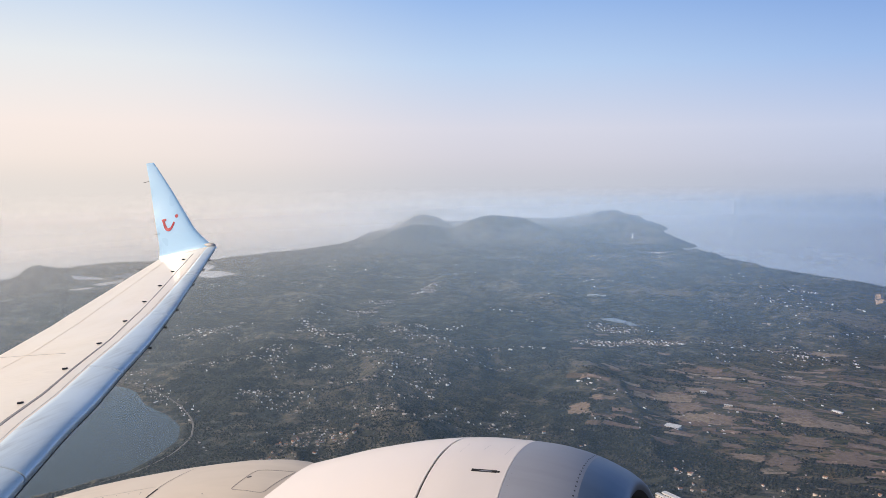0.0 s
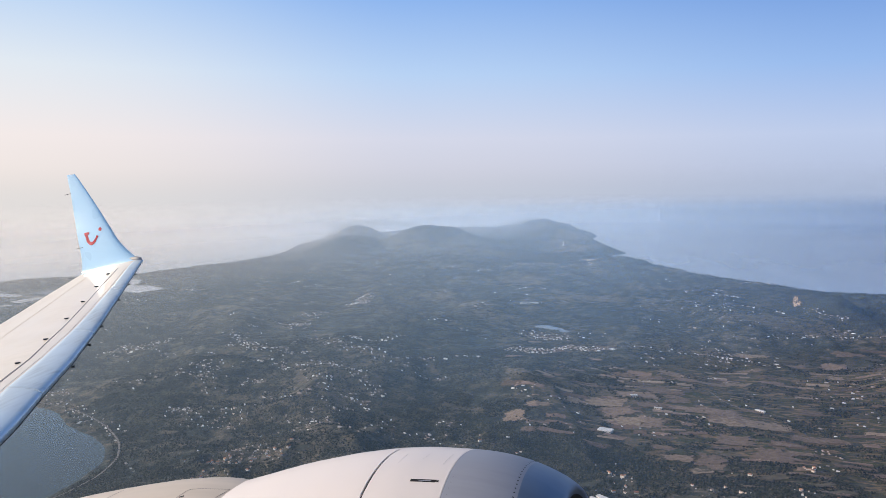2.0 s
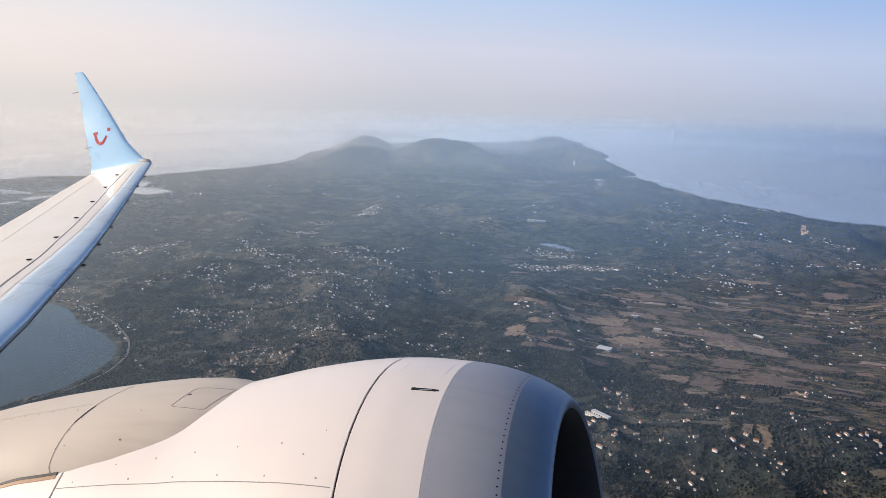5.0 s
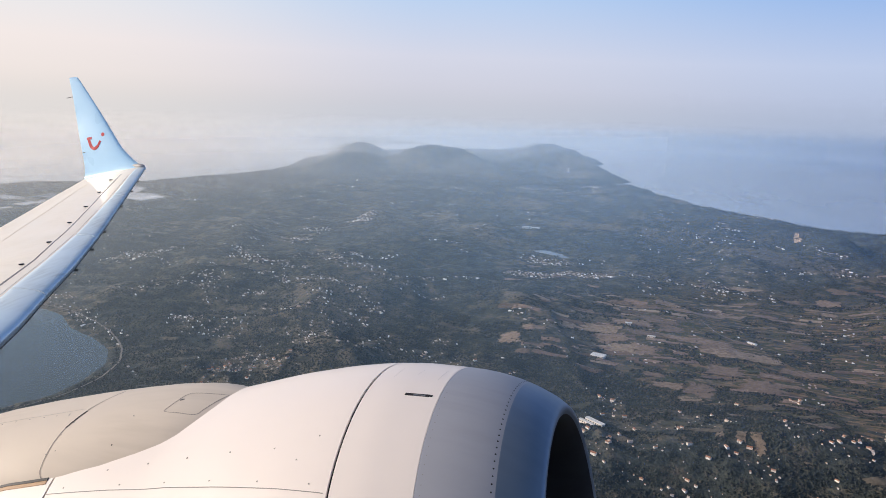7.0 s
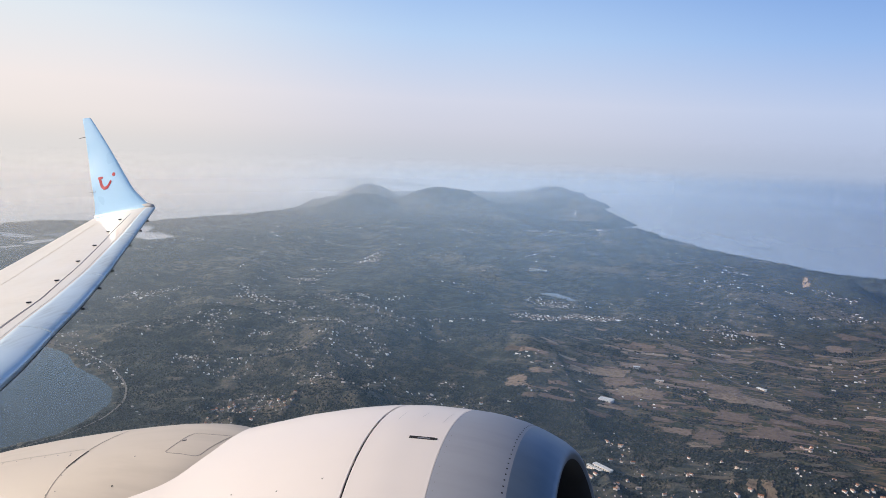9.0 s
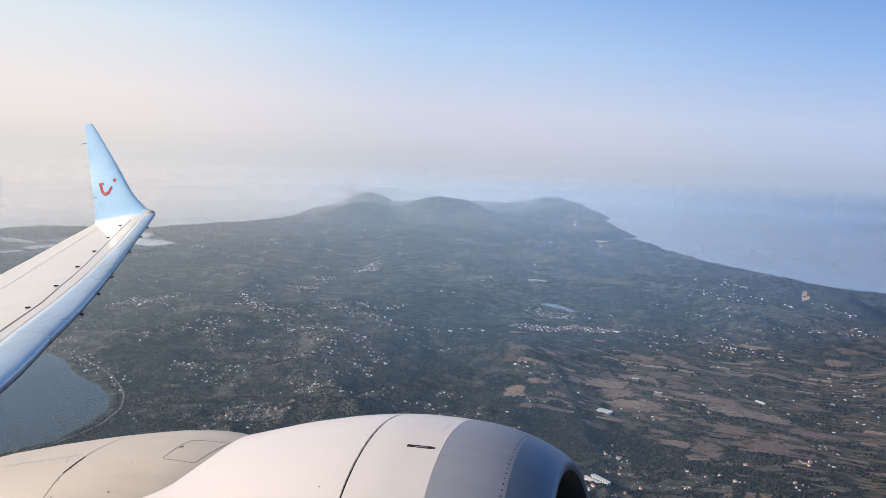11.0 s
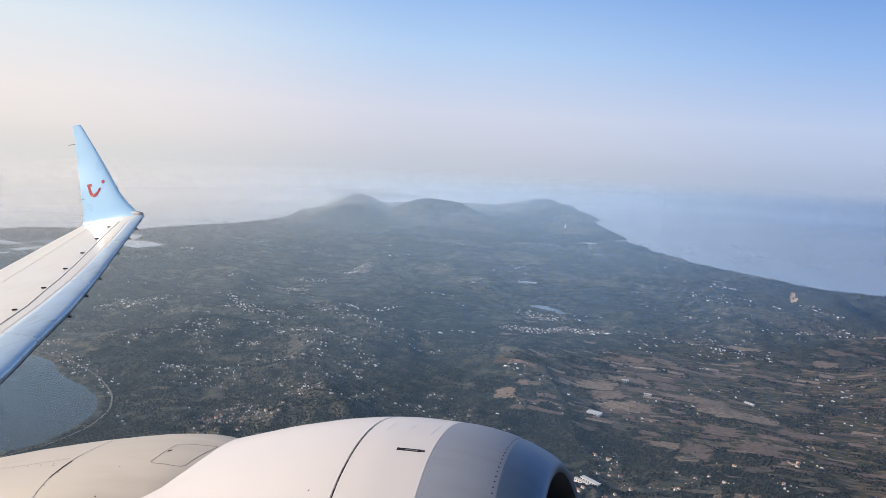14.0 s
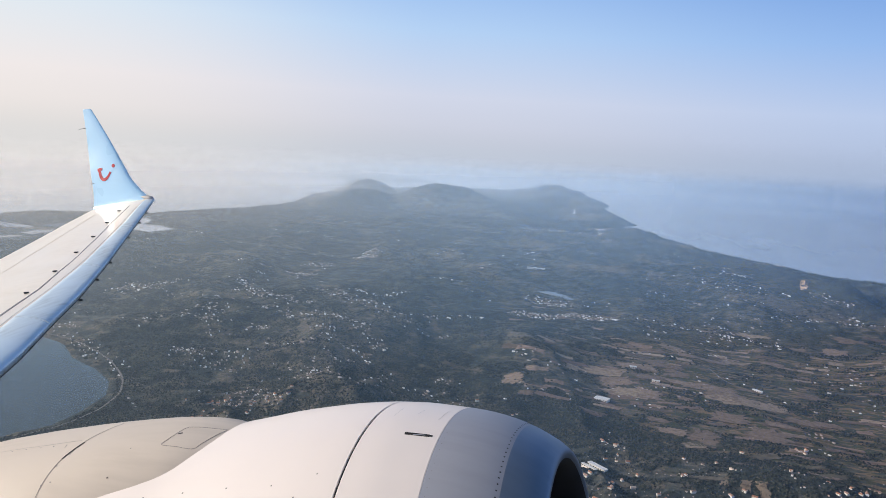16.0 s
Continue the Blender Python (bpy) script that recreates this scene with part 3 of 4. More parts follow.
for y in (9.84, 10.78, 11.64, 13.04, 14.01, 14.72):
    at = wing_point(y, 0.03, -1, 0.03)
    v, f = box_data(at + Vector((0.01, 0.01, -0.02)), (0.055, 0.036, 0.032), Matrix.Rotation(0.45, 3, "Z"))
    part("vortex_lug", mesh_of("vortex_lug", v, f, DARK), wing, "black lug under the leading edge")


# winglet
WL = [  # height share, leading edge x, trailing edge x, y, z of both
    (-11.62, -1.72, -13.40, -2.10, 15.46), (-11.72, -1.68, -13.41, -2.04, 15.53), (-11.98, -1.58, -13.43, -1.82, 15.57), (-12.37, -1.29, -13.505, -1.55, 15.62),
    (-12.62, -1.02, -13.615, -1.25, 15.68), (-13.10, -0.48, -13.79, -0.75, 15.80), (-13.50, -0.05, -13.95, -0.18, 15.89), (-13.80, 0.27, -14.08, 0.24, 15.95), (-13.88, 0.335, -14.10, 0.31, 15.96)]


def eased(rows, steps):
    """Rows of numbers joined by a smooth curve."""
    a, out = [np.array(r, float) for r in rows], []
    for i in range(len(a) - 1):
        p0, p1, p2, p3 = a[max(i - 1, 0)], a[i], a[i + 1], a[min(i + 2, len(a) - 1)]
        for k in range(steps):
            u = k / steps
            out.append(0.5 * (2 * p1 + (p2 - p0) * u + (2 * p0 - 5 * p1 + 4 * p2 - p3) * u * u + (3 * p1 - p0 - 3 * p2 + p3) * u ** 3))
    return [tuple(float(v) for v in r) for r in out] + [tuple(rows[-1])]


def winglet_section(xl, zl, xt, zt, y):
    c = math.hypot(xl - xt, zl - zt)
    out = []
    for side, qs in ((-1, (0, 0.02, 0.08, 0.2, 0.4, 0.65, 0.85, 1.0)), (1, (0.98, 0.85, 0.65, 0.4, 0.2, 0.08, 0.02))):
        out += [Vector((xl + (xt - xl) * q, y + side * thickness(q) * c * 0.85, zl + (zt - zl) * q)) for q in qs]
    return out


winglet = loft("winglet", [winglet_section(*w) for w in eased(WL, 5)], BLUE, aircraft, "light blue upswept winglet")
loft("winglet_root", [winglet_section(-11.60, -1.735, -13.40, -2.13, 15.40), winglet_section(-11.61, -1.725, -13.40, -2.11, 15.47)], WING_GREY, aircraft, "pale winglet root fairing")


def winglet_y(x, z):
    """The inboard face of the winglet near the middle of its chord."""
    y = interp(z, [(-1.9, 15.55), (-1.55, 15.60), (-1.25, 15.67), (-0.75, 15.785), (0.3, 15.955)])
    return y - 0.036


from mathutils.bvhtree import BVHTree
skin_tree = BVHTree.FromPolygons([v.co.copy() for v in winglet.data.vertices], [tuple(f.vertices) for f in winglet.data.polygons])


def on_winglet(x, z, proud=0.004):
    """The point of the winglet's inboard face at x and z."""
    hit = skin_tree.ray_cast(Vector((x, 14.0, z)), Vector((0, 1, 0)))[0]
    return Vector((x, (hit.y if hit is not None else winglet_y(x, z)) - proud, z))


MARK = [(-13.42, -1.12), (-13.37, -1.19), (-13.325, -1.27), (-13.255, -1.335), (-13.175, -1.35), (-13.09, -1.30), (-13.035, -1.22), (-12.995, -1.14)]
MARK = [(-12.995 + 0.87 * (x + 12.995), -1.17 + 0.93 * (z + 1.17)) for x, z in MARK]
pts = [on_winglet(x, z) for x, z in eased(MARK, 3)]
inward = Vector((0, -1, 0.22)).normalized()
strip("red_curve", pts, [inward] * len(pts), [0.063 + 0.014 * math.sin(math.pi * min(1.0, k / 17)) - 0.016 * max(0, k - 14) / 7 for k in range(22)], RED, winglet, "red painted curve", 0.004)
pts = [on_winglet(x, z) for x, z in ((-13.41, -1.125), (-13.335, -1.105), (-13.27, -1.10))]
strip("red_bar", pts, [inward] * 3, 0.058, RED, winglet, "red painted bar", 0.004)
dot = [on_winglet(-12.945 + 0.045 * math.cos(a), -0.99 + 0.045 * math.sin(a), 0.006) for a in np.linspace(0, 2 * math.pi, 16, endpoint=False)]
me = mesh_of("red_dot", dot + [p + Vector((0, 0.01, 0)) for p in dot], [tuple(range(16))] + [(i, (i + 1) % 16, 16 + (i + 1) % 16, 16 + i) for i in range(16)], RED)
part("red_dot", me, winglet, "red painted dot")
tip = []
for k in range(9):      # teardrop over the wingtip light
    u = k / 8
    r = 0.001 + 0.07 * math.sin(math.pi * u ** 0.7) ** 0.8
    at = Vector((-11.61 - 0.40 * u, 15.41 + 0.06 * u, -1.665 + 0.01 * u))
    tip.append([at + r * Vector((0, math.cos(a), 0.8 * math.sin(a))) for a in np.linspace(0, 2 * math.pi, 12, endpoint=False)])
loft("tip_light", tip, SEAM, winglet, "grey fairing of the wingtip light")
for x, z, y in ((-14.02, -0.15, 15.90), (-13.50, -1.45, 15.63)):
    v, f = tube_data([(x + 0.12, y, z + 0.02), (x - 0.13, y, z - 0.03)], 0.006, 6)
    part("static_wick", mesh_of("static_wick", v, f, DARK), winglet, "thin static wick")
for y in (9.7, 14.7, 15.2):
    p = wing_point(y, chord(y), 1)
    v, f = tube_data([p, p + Vector((-0.22, 0, -0.02))], 0.005, 6)
    part("static_wick", mesh_of("static_wick", v, f, DARK), wing, "thin static wick")

# engine: rings round an axis through HUB, tilted with the aircraft
HUB = Vector((0.0, 3.05, -1.975))
AXIS = Vector((math.cos(radians(PITCH)), 0, math.sin(radians(PITCH))))
OUT = Vector((0, 1, 0))
RISE = AXIS.cross(OUT)
OUTER = [(-3.35, 0.74), (-3.2, 0.78), (-2.9, 0.865), (-2.6, 0.905), (-2.2, 0.932), (-1.81, 0.947), (-1.61, 0.974), (-1.41, 1.002), (-1.16, 1.020), (-0.98, 1.021), (-0.81, 1.009),
         (-0.63, 0.980), (-0.53, 0.960), (-0.44, 0.933), (-0.36, 0.900), (-0.29, 0.862), (-0.235, 0.826), (-0.20, 0.795), (-0.187, 0.770)]
INNER = [(-0.187, 0.770), (-0.195, 0.748), (-0.22, 0.728), (-0.28, 0.705), (-0.40, 0.690), (-0.60, 0.695), (-0.95, 0.72)]


def engine_point(s, r, theta):
    """theta: degrees, 0 inboard, 90 on top."""
    a = radians(theta)
    return HUB + AXIS * s + r * (-math.cos(a) * OUT + math.sin(a) * RISE)


def outer_r(s):
    return interp(s, OUTER)


def ring_mesh(name, profile, mat, parent, label="", n=120, crease=24):
    verts = [engine_point(s, r, 360 * k / n) for s, r in profile for k in range(n)]
    faces = grid_faces(len(profile), n, True)
    me = mesh_of(name, verts, faces, mat, True)
    bm = bmesh.new()
    bm.from_mesh(me)
    bmesh.ops.recalc_face_normals(bm, faces=bm.faces)
    for e in bm.edges:
        e.smooth = len(e.link_faces) == 2 and e.calc_face_angle(0) < radians(crease)
    bm.to_mesh(me)
    bm.free()
    return part(name, me, parent, label)


def skin(s0, s1, steps):
    """The outer profile between two stations, with turned-in edges."""
    ss = [s0 + (s1 - s0) * k / steps for k in range(steps + 1)]
    pro = [(s, curve_r(s)) for s in ss]
    return [(s0, pro[0][1] - 0.03), (s0, pro[0][1] - 0.0015)] + [(pro[0][0] + 0.0015, pro[0][1])] + pro[1:-1] + [(pro[-1][0] - 0.0015, pro[-1][1]), (s1, pro[-1][1] - 0.0015), (s1, pro[-1][1] - 0.03)]


def curve_r(s):
    """The outer profile smoothed over a hand's width."""
    return sum(outer_r(s + k * 0.02) for k in (-2, -1, 0, 1, 2)) / 5


engine = new("engine")
engine.parent = aircraft
tagged(engine, "white engine nacelle with grey intake ring and polished metal lip")
ring_mesh("intake_lip", [(-0.3405, curve_r(-0.3405))] + [(s, curve_r(s)) for s in (-0.33, -0.32, -0.305, -0.29)] + OUTER[-3:-1] + [(-0.188, 0.782), (-0.185, 0.768), (-0.188, 0.754), (-0.194, 0.744)], LIP_METAL, engine, "polished metal intake lip", 120, 60)
ring_mesh("intake_liner", [(-0.1942, 0.7437), (-0.215, 0.726), (-0.245, 0.714), (-0.29, 0.703)] + INNER[4:] + [(-1.25, 0.74)], LINER, engine, "dark intake lining", 120, 50)
ring_mesh("grey_ring", skin(-0.6145, -0.339, 12)[:-2], COWL_GREY, engine, "grey composite intake ring")
ring_mesh("inlet_cowl", skin(-0.929, -0.615, 12), WHITE, engine, "white painted intake cowl")
ring_mesh("fan_cowl", skin(-2.335, -0.937, 34), WHITE, engine, "white painted fan cowl")
ring_mesh("reverser_sleeve", skin(-3.33, -2.343, 20), WHITE, engine, "white painted reverser sleeve")
ring_mesh("cowl_gap", [(-2.36, 0.88), (-2.355, curve_r(-2.35) - 0.007), (-2.325, curve_r(-2.33) - 0.007), (-2.30, 0.885), (-2.0, 0.90), (-1.2, 0.98), (-0.951, curve_r(-0.946) - 0.005), (-0.916, curve_r(-0.916) - 0.005), (-0.9, 0.98), (-0.6, 0.94), (-0.40, 0.85)], BLACK, engine, "dark gaps between the cowls", 96)
ring_mesh("nozzle", [(-4.1, 0.36), (-3.9, 0.45), (-3.5, 0.55), (-3.0, 0.62), (-2.6, 0.65)], COWL_GREY, engine, "grey core nozzle", 64)
ring_mesh("spinner", [(-1.10, 0.22), (-1.05, 0.21), (-0.92, 0.15), (-0.82, 0.08), (-0.76, 0.02), (-0.755, 0.004)], LINER, engine, "dark fan spinner", 48, 50)
for k in range(22):
    t, sec = 360 * k / 22, []
    for r, twist in ((0.20, 6), (0.45, 9), (0.70, 12)):
        a, b = engine_point(-1.02, r, t), engine_point(-1.16, r, t + twist * 0.9)
        sec.append([a, (a + b) / 2 + AXIS * 0.012, b, (a + b) / 2 - AXIS * 0.012])
    loft("fan_blade", sec, COWL_GREY, engine)

def rivet_row(s, count, radius, mat, first, last):
    """Flush dark fastener heads round the nacelle at one station."""
    slope = (curve_r(s + 0.02) - curve_r(s - 0.02)) / 0.04
    for k in range(count):
        t = 360 * k / count
        if not first < t < last:
            continue
        out = (engine_point(s, 1.0, t) - engine_point(s, 0.9, t)).normalized()
        at = engine_point(s, curve_r(s), t)
        up = (out - AXIS * slope).normalized()
        u = (AXIS + out * slope).normalized()
        v = up.cross(u).normalized()
        verts = [at + up * h + radius * (math.cos(2 * math.pi * q / 8) * u + math.sin(2 * math.pi * q / 8) * v) for h in (-0.004, 0.00015) for q in range(8)]
        part("rivet", mesh_of("rivet", verts, grid_faces(2, 8, True) + [tuple(range(8, 16))], mat), engine)


rivet_row(-0.355, 176, 0.0036, BLACK, 20, 135)
rivet_row(-0.594, 150, 0.0022, GROOVE, 25, 84)


def engine_line(name, path, width, mat, label="", height=0.0008):
    pts, ups = [], []
    for (s0, t0), (s1, t1) in zip(path, path[1:]):
        for k in range(6):
            s, t = s0 + (s1 - s0) * k / 6, t0 + (t1 - t0) * k / 6
            pts.append(engine_point(s, curve_r(s) + 0.0004, t))
            ups.append((engine_point(s, 1.0, t) - engine_point(s, 0.9, t)).normalized())
    s, t = path[-1]
    pts.append(engine_point(s, curve_r(s) + 0.0005, t))
    ups.append(ups[-1])
    return strip(name, pts, ups, width, mat, engine, label, height)


engine_line("cowl_split", [(-2.33, 53.9), (-2.0, 54.2), (-1.7, 53.8), (-1.4, 52.4), (-1.14, 51.2), (-0.952, 50.1)], 0.003, GROOVE, "dark cowl split line")
engine_line("cowl_split", [(-3.0, 44.0), (-2.6, 46.0), (-2.345, 47.9)], 0.006, GROOVE, "dark cowl split line")
for s0, t0, s1, t1 in ((-0.854, 87.6, -0.849, 94.5), (-0.761, 90.2, -0.752, 94.0), (-0.66, 87.8, -0.652, 95.5)):
    engine_line("paint_mark", [(s0, t0), (s1, t1)], 0.0011, FAINT, "", 0.0002)
engine_line("vent_slot", [(-0.757, 79.1), (-0.70, 79.15), (-0.655, 79.2)], 0.017, BLACK, "dark vent slot")
engine_line("vent_slot", [(-0.658, 79.2), (-0.643, 79.2)], 0.011, BLACK, "rounded end of the vent slot")
# pale highlight inside the slot, painted as a small grey bar
engine_line("vent_lip", [(-0.722, 78.75), (-0.70, 79.0), (-0.672, 79.1)], 0.004, COWL_GREY, "grey painted highlight inside the vent slot", 0.002)
for s, t in ((-1.037, 64.2), (-1.218, 61.3), (-1.429, 61.5), (-1.651, 61.7), (-1.855, 61.4), (-2.055, 60.2), (-1.713, 55.2), (-1.476, 54.3), (-1.245, 53.2), (-1.018, 52.2), (-2.25, 55.5), (-1.95, 55.6), (-1.10, 58.0)):
    engine_line("fastener", [(s - 0.0028, t), (s + 0.0028, t)], 0.0055, GROOVE, "small flush fastener", 0.001)

# pylon fairing on top of the nacelle, running back to the wing
PY_W = [(-5.3, 0.30), (-4.2, 0.40), (-3.2, 0.505), (-2.61, 0.515), (-2.40, 0.524), (-2.29, 0.519), (-2.13, 0.505), (-2.04, 0.491), (-1.96, 0.479), (-1.88, 0.465), (-1.80, 0.443),
        (-1.70, 0.38), (-1.65, 0.29), (-1.615, 0.15), (-1.60, 0.05)]
PY_T = [(-5.3, 0.28), (-4.2, 0.755), (-3.15, 0.918), (-2.76, 0.960), (-2.40, 0.983), (-2.06, 0.997), (-1.85, 0.985), (-1.74, 0.968), (-1.63, 0.948), (-1.60, 0.935)]


def pylon_point(s, phi, proud=0.0):
    """phi: degrees round the fairing, 0 inboard side, 90 on top."""
    w, t = interp(s, PY_W) + proud, interp(s, PY_T) + proud
    foot = min(0.60, t - 0.25)
    c, q = math.cos(radians(phi)), math.sin(radians(phi))
    shape = lambda v: math.copysign(abs(v) ** 0.85, v)
    return HUB + AXIS * s - OUT * w * shape(c) + RISE * (foot + (t - foot) * shape(q))


secs = []
for s in (-5.3, -4.7, -4.2, -3.7, -3.2, -2.9, -2.61, -2.45, -2.29, -2.13, -1.96, -1.87, -1.80, -1.75, -1.70, -1.675, -1.65, -1.63, -1.615, -1.605, -1.60):
    arc = [pylon_point(s, 180 * k / 28) for k in range(29)]
    low = -0.25 if s > -4 else -0.6
    secs.append([arc[0] + RISE * low] + arc + [arc[-1] + RISE * low])
pylon = loft("pylon", secs, PYLON, aircraft, "pale pylon fairing behind the engine")


def pylon_line(name, path, width, mat, label=""):
    pts = [pylon_point(s0 + (s1 - s0) * k / 8, p0 + (p1 - p0) * k / 8, 0.0006) for (s0, p0), (s1, p1) in zip(path, path[1:]) for k in range(9)]
    ups = [(p - (HUB + AXIS * (p - HUB).dot(AXIS) + RISE * 0.4)).normalized() for p in pts]
    keep = [i for i in range(len(pts)) if i == 0 or (pts[i] - pts[i - 1]).length > 1e-5]
    return strip(name, [pts[i] for i in keep], [ups[i] for i in keep], width, mat, pylon, label, 0.0005)


pylon_line("fairing_seam", [(-2.39, 100), (-2.42, 62), (-2.43, 30), (-2.32, 4)], 0.002, GROOVE, "dark joint in the fairing")
pylon_line("fairing_seam", [(-2.40, 77), (-2.41, 68), (-2.42, 62)], 0.007, BLACK, "open joint in the fairing")
pylon_line("fairing_seam", [(-3.2, 78), (-2.7, 78), (-2.44, 80)], 0.001, SEAM)
for path in ([(-1.935, 70), (-1.925, 76), (-1.915, 87), (-1.905, 89), (-1.71, 90)], [(-1.935, 70), (-1.925, 69), (-1.775, 66), (-1.76, 67), (-1.735, 78), (-1.71, 90)]):
    pylon_line("hatch_outline", path, 0.0016, GROOVE, "outline of a small hatch")
pylon_line("hatch_latch", [(-1.91, 81), (-1.893, 82)], 0.010, DARK, "dark hatch latch")
pylon_line("fastener", [(-2.093, 44), (-2.087, 44)], 0.006, DARK, "dark fastener with a worn rim")
for s, p in ((-2.41, 56), (-2.43, 42), (-2.385, 44), (-2.4, 66), (-2.49, 74), (-2.07, 66), (-2.5, 76), (-2.58, 76), (-2.66, 76), (-2.75, 76), (-2.84, 76), (-2.93, 76)):
    pylon_line("fastener", [(s - 0.003, p), (s + 0.003, p)], 0.005, GROOVE, "small flush fastener")


def foot_angle(s):
    """The angle on the nacelle at which the fairing's inboard side meets it."""
    for phi in range(0, 90):
        p = pylon_point(s, phi) - HUB
        u, v = -p.dot(OUT), p.dot(RISE)
        if math.hypot(u, v) > curve_r(s):
            return math.degrees(math.atan2(v, u))
    return 60.0


foot = [(s, foot_angle(s)) for s in (-3.2, -3.0, -2.8, -2.6, -2.45, -2.37)]
engine_line("fairing_gap", [(s, t - 0.3) for s, t in foot], 0.014, DARK, "dark gap under the fairing", 0.004)
engine_line("heat_strip", [(s, t - 1.3) for s, t in foot], 0.018, COPPER, "copper-coloured strip under the fairing", 0.002)

# fuselage with the window that is looked through
FUSE_R, FUSE_Y, FUSE_Z = 1.88, -1.76, -0.40
win = (-0.19, 0.07, 16.0, 4.0)      # x from and to, half height in degrees of the barrel below and above


def fuselage():
    tilt = Matrix.Rotation(-radians(PITCH), 3, "Y")
    xs = [-22, -20, -17, -13, -9, -6, -3, -1.5, -0.6, -0.28, win[0], -0.06, win[1], 0.16, 0.5, 1.5, 3, 6, 9, 11, 12.5, 13.3]
    size = {-22: 0.35, -20: 0.55, -17: 0.8, 9: 0.97, 11: 0.8, 12.5: 0.5, 13.3: 0.12}
    th = sorted(set([-180 + 7.5 * k for k in range(48)] + [4.0, 8.0, 12.0, 20.0]))
    verts, faces = [], []
    for x in xs:
        k = size.get(x, 1.0)
        for t in th:
            verts.append(tilt @ Vector((x, FUSE_Y + k * FUSE_R * math.cos(radians(t)), FUSE_Z + k * FUSE_R * math.sin(radians(t)))))
    n = len(th)
    for i in range(len(xs) - 1):
        for j in range(n):
            t0, t1 = th[j], th[(j + 1) % n]
            if win[0] <= xs[i] < win[1] and t0 >= 4.0 and t1 <= 20.0 and t1 > t0:
                continue
            faces.append((i * n + j, (i + 1) * n + j, (i + 1) * n + (j + 1) % n, i * n + (j + 1) % n))
    faces += [tuple(range(n)), tuple(range(len(xs) * n - 1, (len(xs) - 1) * n - 1, -1))]
    return part("fuselage", mesh_of("fuselage", verts, faces, WHITE, False), aircraft, "white painted fuselage with a cabin window opening")


fuselage()

# ---- villages, fields and woods ----
def ground_z(x, y):
    return float(land_height(np.array([x], float), np.array([y], float))[0])


def draped(name, corners, mat, lift=0.45, cells=10, uneven=0.10, seed=0):
    """A patch of ground cover between four corners, following the slope, with an uneven rim."""
    rng = np.random.default_rng(seed)
    c = np.array(corners, float)
    u, v = np.meshgrid(np.linspace(0, 1, cells), np.linspace(0, 1, cells), indexing="ij")
    rim = 1 + uneven * rng.normal(size=(cells, cells)) * ((u == 0) | (u == 1) | (v == 0) | (v == 1))
    cu, cv = 0.5 + (u - 0.5) * rim, 0.5 + (v - 0.5) * rim
    # rounded corners
    k = 1 - 0.07 * (np.abs(2 * u - 1) * np.abs(2 * v - 1)) ** 3
    cu, cv = 0.5 + (cu - 0.5) * k, 0.5 + (cv - 0.5) * k
    x = (1 - cu) * (1 - cv) * c[0, 0] + cu * (1 - cv) * c[1, 0] + cu * cv * c[2, 0] + (1 - cu) * cv * c[3, 0]
    y = (1 - cu) * (1 - cv) * c[0, 1] + cu * (1 - cv) * c[1, 1] + cu * cv * c[2, 1] + (1 - cu) * cv * c[3, 1]
    z = land_height(x.ravel(), y.ravel()) + lift
    return new(name, mesh_of(name, np.c_[x.ravel(), y.ravel(), z].tolist(), [f[::-1] for f in grid_faces(cells, cells)], mat, True))


FIELDS = [  # x, y, length, width, turn
    (-39, 592, 27, 19, 12), (-29, 570, 22, 21, 20), (-19, 551, 21, 17, 8), (-4, 550, 19, 17, -6), (-15, 616, 28, 14, 4), (-2, 636, 24, 15, 0), (9, 626, 28, 11, -3),
    (13, 612, 19, 17, -8), (-5, 593, 27, 13, 4), (11, 685, 21, 17, -1), (-62, 585, 9, 16, 4), (-85, 554, 17, 9, 5), (-97, 531, 12, 19, 6), (-82, 502, 12, 10, 6)]
FIELDS += [(33, 585, 40, 16, -4), (44, 566, 22, 21, -9), (64, 559, 39, 19, -14), (49, 523, 24, 23, -10), (72, 497, 25, 19, -18), (81, 519, 20, 6, -5), (33, 479, 17, 22, -12),
           (15, 483, 19, 9, -1), (26, 464, 14, 8, -2), (108, 602, 14, 14, -16), (95, 537, 17, 11, -6), (112, 538, 17, 8, -7), (156, 770, 21, 28, -7), (147, 715, 13, 12, -7)]
FIELDS += [(88, 804, 36, 15, -4), (45, 673, 25, 12, -2), (64, 683, 19, 11, -3), (25, 671, 20, 10, -8), (80, 735, 22, 10, -4), (123, 762, 14, 16, -6), (52, 427, 13, 7, -4),
           (90, 430, 15, 7, -7), (-5, 670, 20, 10, 0), (-29, 673, 20, 8, 1), (87, 505, 20, 6, -6), (178, 813, 25, 13, -7), (3, 500, 14, 8, 0), (65, 594, 18, 7, -4)]
PLOUGHED = len(FIELDS)
pick = random.Random(17)
for _ in range(95):      # small terraces and clearings on the hills
    x, y = pick.uniform(-330, 230), 365 + 560 * pick.random() ** 1.4
    if ring_distance(np.array([float(x)]), np.array([float(y)]), COAST)[0] > 25:
        FIELDS.append((x, y, pick.uniform(6, 17), pick.uniform(3, 8), pick.uniform(-30, 30)))
